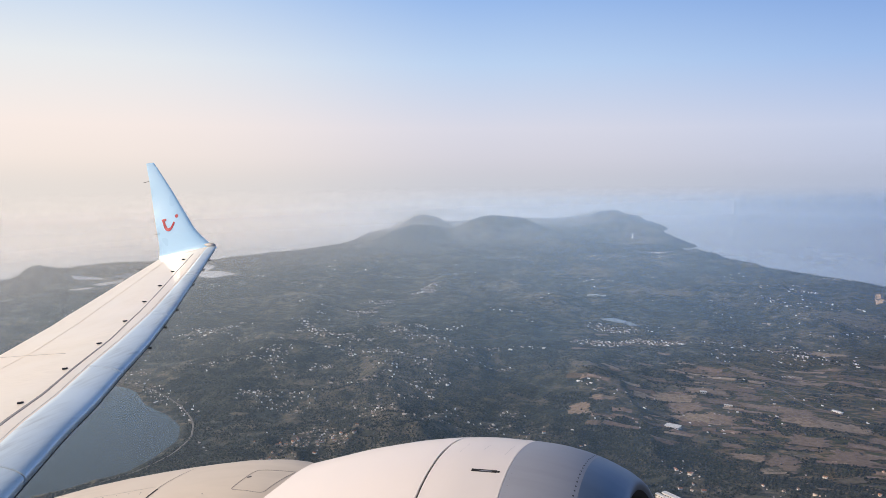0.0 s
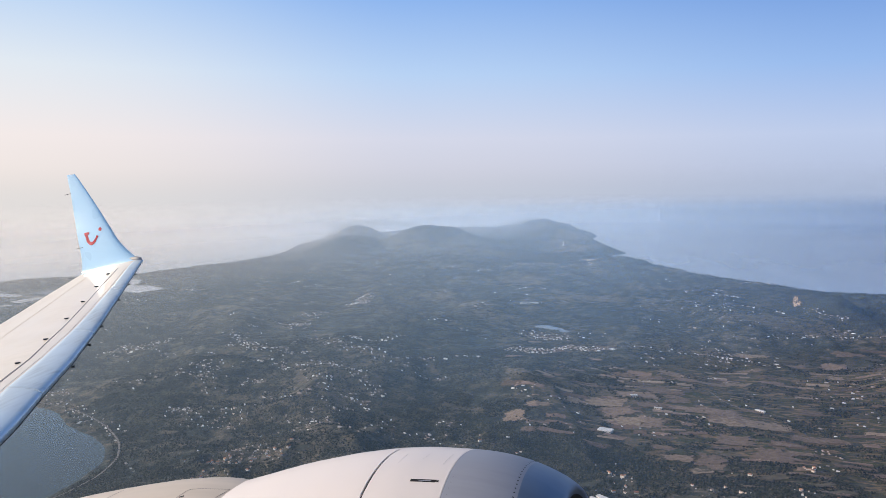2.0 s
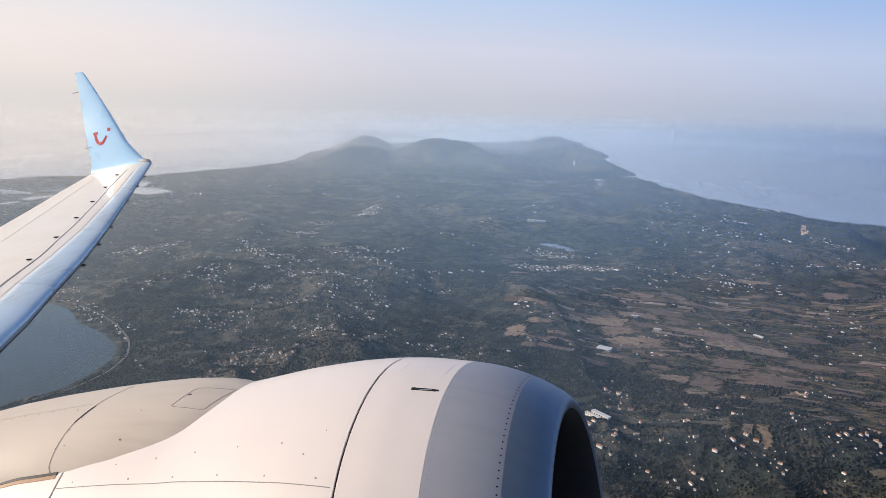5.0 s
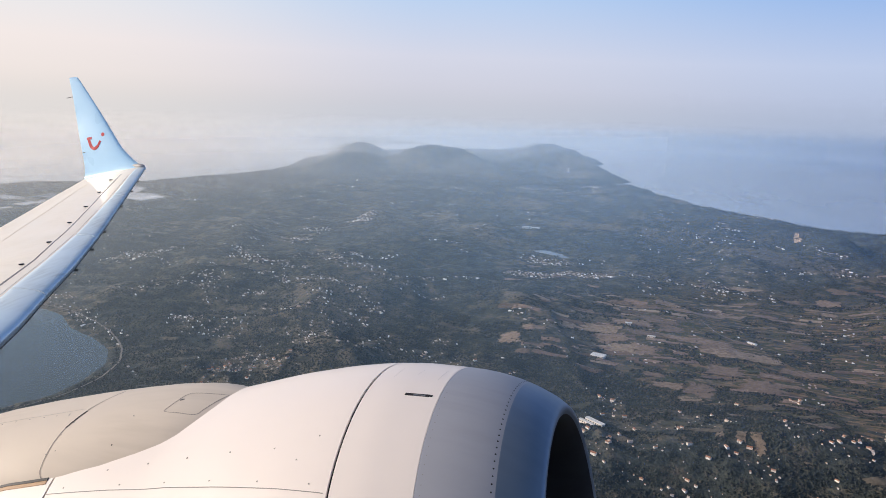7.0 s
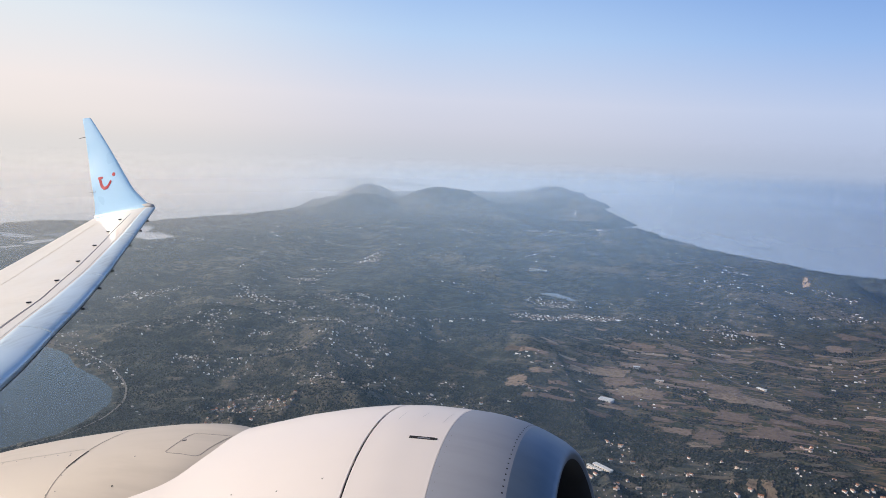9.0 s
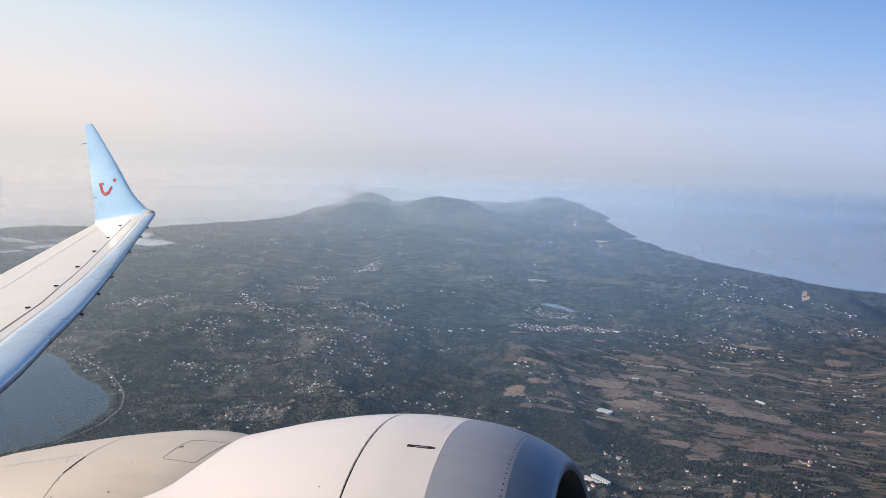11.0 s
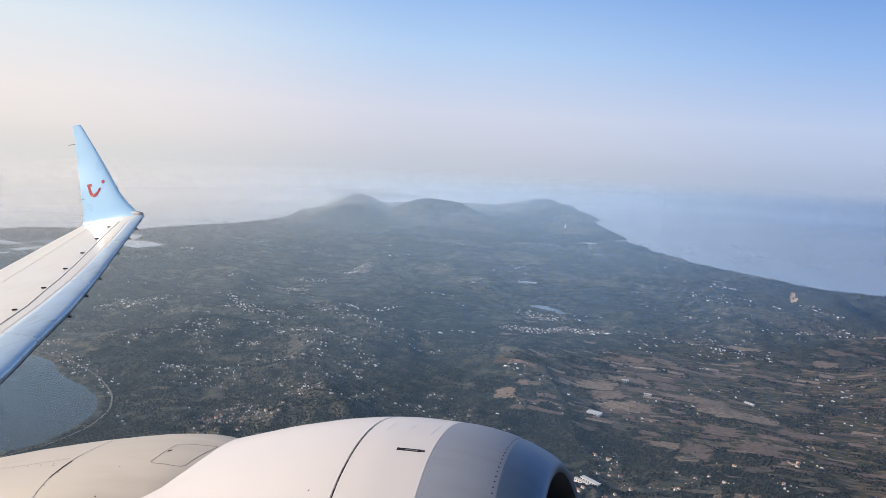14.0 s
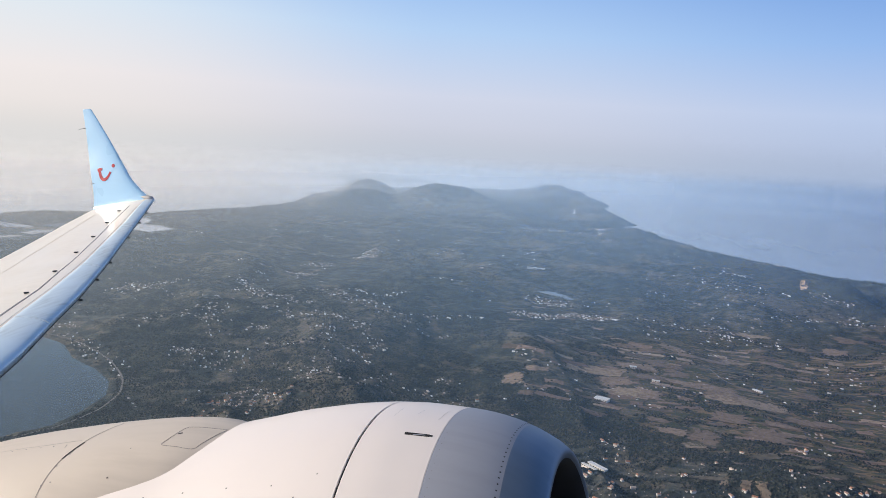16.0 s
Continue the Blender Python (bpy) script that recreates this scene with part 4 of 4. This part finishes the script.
for i, (x, y, a, b, turn) in enumerate(FIELDS):
    c, q = math.cos(radians(turn)), math.sin(radians(turn))
    skew = [(lattice(i, k, 61) - 0.5) * 0.7 for k in range(8)]      # no two corners square
    corners = [(x + (sx + skew[k]) * a / 2 * c - (sy + skew[k + 4]) * b / 2 * q, y + (sx + skew[k]) * a / 2 * q + (sy + skew[k + 4]) * b / 2 * c) for k, (sx, sy) in enumerate(((-1, -1), (1, -1), (1, 1), (-1, 1)))]
    tagged(draped("field", corners, FIELD if i < PLOUGHED else CLEARING, 0.45, 11, 0.16, i), "dry brown ploughed field between hedges" if i < PLOUGHED else "small dry grassy terrace among trees", "field", "fields on the plain" if i < PLOUGHED else "terraces on the hills")



def field_strips():
    """Narrow strips of stubble, fallow and bare earth between the larger fields."""
    rng = np.random.default_rng(29)
    out, verts, faces = [], [], []
    for _ in range(1500):
        x, y = rng.uniform(-150, 270), rng.uniform(430, 930)
        flat = min(1.0, max(0.0, (x + 150) / 110)) * min(1.0, max(0.15, (860 - y) / 170)) * min(1.0, max(0.0, (y - 455 + 0.5 * x) / 50))
        if rng.random() > 0.42 * flat or soft_noise(np.array([x]), np.array([y]), 55, 51)[0] < 0.42:
            continue
        out.append((x, y, rng.uniform(6, 24), rng.uniform(1.6, 6.5) * (0.5 + y / 900), rng.normal(-3, 9)))
    for x, y, a, b, turn in out:
        c, q = math.cos(radians(turn)), math.sin(radians(turn))
        u, v = np.meshgrid(np.linspace(-0.5, 0.5, 6), np.linspace(-0.5, 0.5, 3), indexing="ij")
        u, v = u + rng.uniform(-0.05, 0.05, u.shape), v + rng.uniform(-0.12, 0.12, v.shape) + u * rng.uniform(-0.25, 0.25)
        px, py = (x + u * a * c - v * b * q).ravel(), (y + u * a * q + v * b * c).ravel()
        n = len(verts)
        verts += np.c_[px, py, land_height(px, py) + 0.30].tolist()
        faces += [tuple(n + k for k in f[::-1]) for f in grid_faces(6, 3)]
    tagged(new("field_strips", mesh_of("field_strips", verts, faces, STUBBLE, True)), "narrow brown and straw-coloured strips of farmland", "fields", kind="stuff")
    return out


STRIPS = field_strips()


def pond():
    ring = [(-142, 898), (-134, 905), (-122, 906), (-111, 895), (-103, 884), (-95, 871), (-104, 871), (-115, 882), (-128, 891)]
    p = np.array(ring, float)
    z = float(land_height(p[:, 0], p[:, 1]).max()) + 0.2
    n = len(ring)
    verts = [(x, y, z) for x, y in ring] + [(x, y, z - 3.0) for x, y in ring]
    faces = [tuple(range(n - 1, -1, -1))] + [(i, (i + 1) % n, n + (i + 1) % n, n + i) for i in range(n)]
    tagged(new("pond", mesh_of("pond", verts, faces, LAKE)), "small pale pond on the plain", "pond", kind="structure")


pond()
ob = draped("quarry", [(172, 1108), (184, 1108), (190, 1182), (184, 1186)], ROCK, 0.9, 8, 0.2, 92)
tagged(ob, "bare orange quarry face on the hillside", "quarry", kind="structure")
for i, quad in enumerate(([(-1009, 956), (-986, 1001), (-968, 990), (-985, 945)], [(-940, 931), (-931, 989), (-912, 985), (-918, 930)], [(-936, 880), (-925, 915), (-915, 915), (-922, 880)])):
    tagged(draped("salt_pan", quad, PAN, 0.7, 7, 0.05, 70 + i), "pale flooded salt pan behind the lagoon", "salt pan", kind="structure")
for i, quad in enumerate(([(45, 381), (49, 380), (50, 392), (46, 393)], [(53, 374), (58, 375), (57, 390), (52, 389)], [(35, 384), (39, 384), (40, 391), (36, 392)])):
    tagged(draped("rock_face", quad, BOULDER, 0.6, 8, 0.25, 95 + i), "bare orange rocky slope among scrub", "rock", kind="structure")


def road(points, width, label):
    pts = np.array(points, float)
    seg = np.r_[0, np.cumsum(np.hypot(*np.diff(pts, axis=0).T))]
    s = np.arange(0, seg[-1], 5.0)
    x, y = np.interp(s, seg, pts[:, 0]), np.interp(s, seg, pts[:, 1])
    k = np.ones(5) / 5
    if len(x) > 8:
        x[2:-2], y[2:-2] = np.convolve(x, k, "valid"), np.convolve(y, k, "valid")
    dx, dy = np.gradient(x), np.gradient(y)
    n = np.hypot(dx, dy) + 1e-9
    verts = []
    for side in (-1, 1):
        px, py = x - side * width / 2 * dy / n, y + side * width / 2 * dx / n
        verts.append(np.c_[px, py, land_height(px, py) + 0.55])
    both = np.stack(verts, 1).reshape(-1, 3)
    ob = new("road", mesh_of("road", both.tolist(), [f[::-1] for f in grid_faces(len(x), 2)], ROAD))
    tagged(ob, label, "road", kind="structure")


road([(-328, 320), (-322, 350), (-321, 376), (-330, 406), (-350, 434), (-380, 460), (-418, 482), (-450, 497), (-490, 505), (-525, 512), (-545, 535)], 1.3, "pale road along the shore of the bay")
road([(40, 640), (48, 620), (52, 606), (66, 596)], 0.8, "pale farm track")
road([(-60, 690), (-10, 650), (40, 640), (100, 655), (170, 690), (240, 720)], 0.5, "pale country road across the plain")
road([(-420, 620), (-330, 640), (-230, 690), (-160, 760), (-110, 820), (-40, 840), (60, 850), (180, 900)], 0.8, "pale road through the villages")


def house_mesh(name, w, d, h, roof, mat_wall, mat_roof, mat_window):
    """A small house: walls with a pitched roof that overhangs, a row of dark windows, standing on its plot."""
    base = new(name)
    a, b = w / 2, d / 2
    verts = [(x, y, z) for z in (-0.9, h) for x, y in ((-a, -b), (a, -b), (a, b), (-a, b))] + [(-a, 0, h + roof), (a, 0, h + roof)]
    faces = [(0, 1, 5, 4), (2, 3, 7, 6), (1, 2, 6, 9, 5), (3, 0, 4, 8, 7)]
    part("wall", mesh_of("wall", verts, faces, mat_wall), base)
    e, t = 0.14, 0.10
    k = (roof + 0.02) / b
    rv = []
    for x in (-a - e, a + e):
        rv += [(x, -b - e, h - e * k), (x, 0, h + roof + 0.02), (x, b + e, h - e * k), (x, b + e, h - e * k + t), (x, 0, h + roof + t + 0.02), (x, -b - e, h - e * k + t)]
    part("roof", mesh_of("roof", rv, [(5, 4, 3, 2, 1, 0), (6, 7, 8, 9, 10, 11)] + [(i, (i + 1) % 6, 6 + (i + 1) % 6, 6 + i) for i in range(6)], mat_roof), base)
    for s in (-1, 1):
        for k in range(3):
            x = -a + w * (k + 0.5) / 3
            v, f = box_data((x, s * (b + 0.01), h * 0.55), (0.26, 0.05, 0.34))
            part("window", mesh_of("window", v, f, mat_window), base)
    return base


KINDS = [house_mesh("house", w, d, h, r, HOUSE_WALL, HOUSE_ROOF, GLASSY) for w, d, h, r in ((2.6, 1.9, 0.9, 0.5), (3.4, 2.2, 1.15, 0.55), (2.2, 2.0, 1.2, 0.45), (4.4, 2.3, 1.2, 0.6), (2.0, 1.6, 1.0, 0.4))]
TOWNS = [  # x, y, spread along x and y, houses
    (-118, 768, 16, 5, 120), (-70, 790, 22, 5, 90), (-118, 838, 22, 16, 110), (-407, 1028, 14, 12, 140), (-247, 886, 34, 10, 40), (-168, 1066, 28, 16, 30),
    (-180, 1800, 30, 30, 60), (-690, 1935, 26, 20, 30), (-415, 1858, 60, 14, 40), (-478, 666, 40, 18, 70), (-544, 671, 30, 16, 50), (-378, 659, 30, 20, 55),
    (-289, 649, 30, 16, 45), (-345, 508, 34, 20, 60), (-433, 504, 44, 14, 90), (-221, 401, 34, 22, 46), (-191, 471, 40, 30, 50), (-195, 601, 40, 18, 40)]
TOWNS += [(-533, 872, 70, 30, 80), (-625, 1163, 80, 40, 60), (-767, 1083, 50, 30, 30), (39, 930, 60, 30, 34), (221, 930, 46, 20, 60), (84, 1065, 70, 40, 34),
          (172, 1320, 40, 20, 24), (-4, 681, 40, 10, 30), (15, 618, 40, 24, 26), (-6, 414, 22, 14, 16), (-11, 371, 18, 14, 30), (70, 425, 40, 24, 14),
          (94, 409, 30, 26, 12), (-279, 757, 60, 18, 60), (-172, 663, 40, 16, 40), (-102, 593, 40, 20, 30), (-250, 522, 60, 30, 60), (-604, 773, 60, 40, 60)]
TOWNS += [(-444, 794, 60, 30, 50), (-334, 612, 50, 16, 50), (-301, 547, 44, 14, 40), (-74, 519, 50, 40, 40), (145, 737, 90, 60, 60), (-275, 1144, 140, 60, 50),
          (-97, 1407, 120, 70, 40), (-444, 1341, 160, 90, 50), (-542, 1518, 160, 80, 36), (198, 878, 60, 30, 40), (-130, 437, 50, 30, 40), (57, 830, 90, 40, 50)]

TOWNS += [(10, 384, 44, 18, 26), (64, 404, 40, 22, 18), (112, 436, 40, 26, 16), (-40, 412, 26, 20, 30), (-150, 420, 60, 24, 40), (-270, 480, 50, 26, 40)]
TOWNS += [(-18, 354, 7, 4, 18), (19, 355, 5, 4, 12), (30, 351, 9, 3, 16), (50, 361, 8, 4, 18), (-23, 374, 8, 4, 14), (-15, 410, 10, 5, 16), (76, 358, 8, 4, 10), (91, 380, 10, 5, 12)]
LANES = [  # villages strung along ridges and shores: way, houses, spread
    ([(-445, 743), (-386, 684), (-346, 669), (-313, 651)], 110, 5), ([(-287, 615), (-249, 590), (-203, 554)], 80, 5), ([(-346, 774), (-312, 757), (-263, 729)], 80, 5),
    ([(-255, 398), (-249, 421), (-236, 438)], 80, 6), ([(-532, 651), (-528, 689), (-497, 699)], 110, 9), ([(-490, 530), (-444, 493), (-406, 471), (-366, 444)], 110, 7),
    ([(-397, 602), (-368, 593)], 50, 7), ([(-349, 499), (-319, 491), (-292, 479)], 60, 7), ([(-236, 475), (-219, 476)], 30, 5), ([(-411, 1004), (-424, 1087)], 150, 6),
    ([(-144, 849), (-105, 837)], 70, 6), ([(-172, 1791), (-145, 1783)], 110, 8)]
LANES += [([(-415, 678), (-398, 682), (-369, 653)], 60, 5), ([(-360, 637), (-332, 618), (-289, 594)], 46, 4), ([(-270, 561), (-244, 547), (-222, 540), (-202, 528)], 46, 4),
          ([(-401, 569), (-386, 576), (-354, 557)], 40, 6), ([(-329, 573), (-317, 571)], 34, 4), ([(-356, 487), (-333, 490)], 20, 4), ([(-327, 477), (-291, 476)], 34, 5),
          ([(-255, 411), (-247, 424), (-215, 418)], 70, 6), ([(-320, 701), (-284, 667), (-243, 659)], 60, 5), ([(-448, 925), (-433, 946)], 60, 8), ([(-437, 841), (-416, 861)], 40, 6)]
LANES += [([(-12, 374), (18, 366)], 18, 4), ([(38, 372), (60, 364)], 34, 5), ([(78, 386), (108, 394)], 30, 6), ([(-10, 350), (26, 345)], 18, 5), ([(10, 405), (34, 412)], 24, 5), ([(112, 420), (128, 440)], 20, 5)]
LANES += [([(-185, 506), (-187, 457)], 24, 6), ([(-245, 648), (-192, 651)], 34, 5), ([(35, 799), (65, 767)], 34, 4), ([(180, 1074), (216, 991)], 40, 5), ([(195, 946), (213, 858)], 60, 8),
          ([(144, 1419), (195, 1464)], 36, 10), ([(92, 1188), (117, 1205)], 26, 8), ([(-308, 1674), (-225, 1702)], 50, 12), ([(-409, 1438), (-313, 1413)], 50, 12), ([(95, 514), (107, 510)], 14, 3),
          ([(80, 476), (102, 482)], 16, 4), ([(88, 408), (107, 400)], 16, 4), ([(67, 410), (73, 397)], 8, 3), ([(-26, 357), (-16, 360)], 24, 4), ([(-26, 462), (-16, 420)], 30, 5)]


def scatter_houses():
    rng = np.random.default_rng(7)
    spots = []
    for x, y, sx, sy, n in TOWNS:
        n = int(n * 0.36)
        bent = rng.normal(size=(max(2, n // 12), 2)) * (sx, sy) * 0.8 + (x, y)      # groups strung along lanes
        p = bent[rng.integers(len(bent), size=n)]
        lane = np.radians(rng.uniform(-35, 35, n))
        p = p + np.c_[np.cos(lane), np.sin(lane)] * (rng.normal(size=n) * sx * 0.22)[:, None] + rng.normal(size=(n, 2)) * 2.5
        spots.append(p)
    spread = rng.uniform((-800, 380), (420, 1700), size=(5200, 2))
    keep = soft_noise(spread[:, 0], spread[:, 1], 70, 21) + 0.5 * soft_noise(spread[:, 0], spread[:, 1], 25, 22) > 0.97
    spots.append(spread[keep])
    for x, y, nx, ny, turn in ((-122, 763, 24, 7, 8), (-70, 789, 20, 5, -12), (-409, 1026, 9, 7, 30)):      # close-built streets
        gx, gy = np.meshgrid((np.arange(nx) - nx / 2) * 2.2, (np.arange(ny) - ny / 2) * 4.6)
        g = np.c_[gx.ravel() + 0.6 * gy.ravel(), gy.ravel()] + rng.uniform(-1.3, 1.3, (nx * ny, 2))
        g = g[rng.random(len(g)) < 0.72]
        c, q = math.cos(radians(turn)), math.sin(radians(turn))
        spots.append(np.c_[g[:, 0] * c - g[:, 1] * q + x, g[:, 0] * q + g[:, 1] * c + y])
    for lane, n, wide in LANES:
        n = int(0.9 * n)
        c = np.array(lane, float)
        seg = np.r_[0, np.cumsum(np.hypot(*np.diff(c, axis=0).T))]
        s = rng.uniform(0, seg[-1], n)
        spots.append(np.c_[np.interp(s, seg, c[:, 0]), np.interp(s, seg, c[:, 1])] + rng.normal(size=(n, 2)) * wide)
    p = np.concatenate(spots[::-1])
    p = p[(shore(p[:, 0], p[:, 1]) > 6) & (p[:, 1] > 335)]
    for x, y, a, b, _ in FIELDS:
        p = p[(np.abs(p[:, 0] - x) > a * 0.42) | (np.abs(p[:, 1] - y) > b * 0.42)]
    chosen, taken = [], set()
    for x, y in p:      # no two houses on one plot
        cell = (int(x // 1.6), int(y // 1.6))
        if not any((cell[0] + i, cell[1] + j) in taken for i in (-1, 0, 1) for j in (-1, 0, 1)):
            taken.add(cell)
            chosen.append((x, y))
    chosen.sort(key=lambda q: math.hypot(*q))
    return np.array(chosen)


HOUSES = scatter_houses()
NEAR_HOUSES = 295
rng = np.random.default_rng(11)
house_z = land_height(HOUSES[:, 0], HOUSES[:, 1])
for i in range(NEAR_HOUSES):
    kind = KINDS[int(rng.integers(len(KINDS)))]
    x, y = HOUSES[i]
    m = Matrix.LocRotScale((x, y, house_z[i] + 0.15), Euler((0, 0, rng.normal(-0.75, 0.6))), Vector((1, 1, 1)) * rng.uniform(0.36, 0.68))
    ob = kind if i < len(KINDS) and not kind.get("label") else copy_thing(kind, m)
    if ob is kind:
        ob.matrix_basis = m
    tagged(ob, "small pale plastered house with a clay tile roof", "house", "houses of the villages")
for kind in KINDS:
    if not kind.get("label"):
        for o in (*kind.children, kind):
            bpy.data.objects.remove(o)


def far_houses():
    verts, faces = [], []
    for i in range(NEAR_HOUSES, len(HOUSES)):
        x, y = HOUSES[i]
        k = (0.34 + 0.00054 * math.hypot(x, y)) * min(1.8, rng.lognormal(0.0, 0.3))
        w, d, h, r = k * rng.uniform(1.3, 3.6), k * rng.uniform(0.8, 1.5), rng.uniform(0.26, 0.5), rng.uniform(0.10, 0.22)
        t = rng.normal(-0.75, 0.45)      # most fronts face the low sun
        c, q = math.cos(t), math.sin(t)
        n = len(verts)
        for lx, ly, lz in [(sx * w / 2, sy * d / 2, z) for z in (-0.8, h) for sx, sy in ((-1, -1), (1, -1), (1, 1), (-1, 1))] + [(-w / 2, 0, h + r), (w / 2, 0, h + r)]:
            verts.append((x + lx * c - ly * q, y + lx * q + ly * c, house_z[i] + lz + 0.15))
        faces += [tuple(n + k for k in f) for f in ((0, 1, 5, 4), (2, 3, 7, 6), (1, 2, 6, 9, 5), (3, 0, 4, 8, 7), (4, 5, 9, 8), (6, 7, 8, 9))]
    ob = new("distant_houses", mesh_of("distant_houses", verts, faces, FAR_HOUSE))
    tagged(ob, "scattered pale houses of distant villages", "houses", kind="stuff")


far_houses()


def shed(x, y, w, d, h, turn, label):
    """A long low building: plastered walls, a flat roof slab with a raised rim, and a row of openings."""
    top = new("building")
    top.matrix_basis = Matrix.Translation((x, y, ground_z(x, y) + 0.2)) @ Matrix.Rotation(radians(turn), 4, "Z")
    v, f = box_data((0, 0, h / 2 - 0.5), (w, d, h + 1.0))
    part("wall", mesh_of("wall", v, f, HOUSE_WALL), top)
    v, f = box_data((0, 0, h + 0.12), (w + 0.4, d + 0.4, 0.24))
    part("roof", mesh_of("roof", v, f, METAL_ROOF), top, "pale flat roof")
    n = max(3, int(w / 1.6))
    for k in range(n):
        v, f = box_data((-w / 2 + w * (k + 0.5) / n, -d / 2 - 0.02, h * 0.5), (0.7, 0.06, h * 0.45))
        part("window", mesh_of("window", v, f, GLASSY), top)
    tagged(top, label, "building")


shed(-33, 522, 9.5, 6.5, 0.8, -15, "wide white flat-roofed warehouse among fields")
shed(-24, 394, 12.0, 2.6, 1.4, -38, "long pale school building with a red roof edge")
shed(-28, 391, 10.0, 1.4, 1.0, -38, "long low pale wing of the school building")
shed(-17, 608, 5.0, 2.6, 1.3, 8, "white farm building beside a track")
shed(1, 583, 5.6, 1.8, 1.0, -6, "white farm shed beside a track")
shed(73, 595, 7.5, 2.0, 1.0, -40, "white greenhouse shed at a field edge")
shed(-168, 1069, 12.0, 4.0, 1.6, 5, "large white hall on a wooded rise")
shed(-178, 1057, 14.0, 3.0, 1.4, 10, "long white hall on a wooded rise")


def streak_tower(x, y):
    """A white tower: stepped base, tapered shaft and a pointed cap."""
    top = new("tower")
    top.location = (x, y, ground_z(x, y))
    v, f = box_data((0, 0, 0.6), (5.0, 5.0, 2.4))
    part("base", mesh_of("base", v, f, HOUSE_WALL), top)
    part("shaft", mesh_of("shaft", *frustum(1.9, 1.2, 1.7, 9.5), HOUSE_WALL), top)
    part("cap", mesh_of("cap", *frustum(1.5, 0.2, 9.5, 13.0), HOUSE_WALL), top)
    tagged(top, "added slender white tower in place of a pale streak on the wooded mountain foot", "tower")


def frustum(r0, r1, z0, z1, n=8):
    verts = [(r * math.cos(2 * math.pi * k / n), r * math.sin(2 * math.pi * k / n), z) for r, z in ((r0, z0), (r1, z1)) for k in range(n)]
    return verts, grid_faces(2, n, True) + [tuple(range(n - 1, -1, -1)), tuple(range(n, 2 * n))]


# made-up tower in place of an upright pale streak on the slope
streak_tower(-248, 2078)


def woods():
    """Olive groves and hedges: many small uneven crowns."""
    rng = np.random.default_rng(3)
    n = 480000
    r = 300 * (2000 / 300) ** rng.uniform(0, 1, n) ** 0.85
    az = np.radians(rng.uniform(-21, 54, n))
    x, y = -r * np.sin(az), r * np.cos(az)
    keep = (soft_noise(x, y, 60, 31) * 0.5 + soft_noise(x, y, 19, 32) * 0.5 + soft_noise(x, y, 7, 33) * 0.45) > 0.55 - 0.10 * np.clip((520 - r) / 100, 0, 1) + 0.07 * np.clip((x + 120) / 150, 0, 1) * np.clip((y + 0.5 * x - 460) / 40, 0, 1)
    keep &= shore(x, y) > 4
    plain = np.clip((x + 60) / 60, 0, 1) * np.clip((780 - y) / 100, 0, 1) * np.clip((y + 0.5 * x - 470) / 30, 0, 1)      # hedges between the strips of farmland
    keep &= (plain < 0.5) | (soft_noise(x / 4 + 0.12 * y, y, 5.5, 41) + 0.5 * soft_noise(x, y, 23, 42) > 0.74)
    strays = rng.random(n) < 0.05      # single trees left standing in the fields
    for fx, fy, a, b, _ in FIELDS + STRIPS:
        keep &= (np.abs(x - fx) > a * 0.5) | (np.abs(y - fy) > b * 0.5) | strays
    keep &= (x > -890) | (x < -1015) | (y < 875) | (y > 1005)      # the salt pans lie open
    x, y = x[keep], y[keep]
    near = np.zeros(len(x), bool)
    cell = {(int(hx // 2.0) + i, int(hy // 2.0) + j) for hx, hy in HOUSES for i in (-1, 0, 1) for j in (-1, 0)}
    near = np.array([(int(a // 2.0), int(b // 2.0)) in cell for a, b in zip(x, y)])
    x, y = x[~near][:290000], y[~near][:290000]
    z = land_height(x, y)
    ico = np.array([(0, 0, 1), (1, 0, 0), (0, 1, 0), (-1, 0, 0), (0, -1, 0), (0, 0, -1)], float)
    tri = np.array([(0, 1, 2), (0, 2, 3), (0, 3, 4), (0, 4, 1), (5, 2, 1), (5, 3, 2), (5, 4, 3), (5, 1, 4)])
    m = len(x)
    size = np.minimum(rng.lognormal(0.0, 0.45, m), 2.0) * (0.29 + 0.00036 * np.hypot(x, y))
    spin = rng.uniform(0, 6.28, (m, 1))
    v = ico[None] * rng.uniform(0.65, 1.3, (m, 6, 1)) * size[:, None, None]
    v[..., 0], v[..., 1] = v[..., 0] * np.cos(spin) - v[..., 1] * np.sin(spin), v[..., 0] * np.sin(spin) + v[..., 1] * np.cos(spin)
    v[..., 2] *= rng.uniform(0.5, 0.95, (m, 1))
    v += np.stack([x, y, z + size * 0.45], 1)[:, None]
    f = (tri[None] + 6 * np.arange(m)[:, None, None]).reshape(-1, 3)
    me = bpy.data.meshes.new("woods")
    me.vertices.add(m * 6)
    me.vertices.foreach_set("co", v.ravel())
    me.loops.add(len(f) * 3)
    me.loops.foreach_set("vertex_index", f.ravel().astype(np.int32))
    me.polygons.add(len(f))
    me.polygons.foreach_set("loop_start", np.arange(0, len(f) * 3, 3, dtype=np.int32))
    me.materials.append(FOLIAGE)
    me.update(calc_edges=True)
    tagged(new("woods", me), "dark green olive groves and hedges covering the hills", "trees", kind="stuff")


woods()
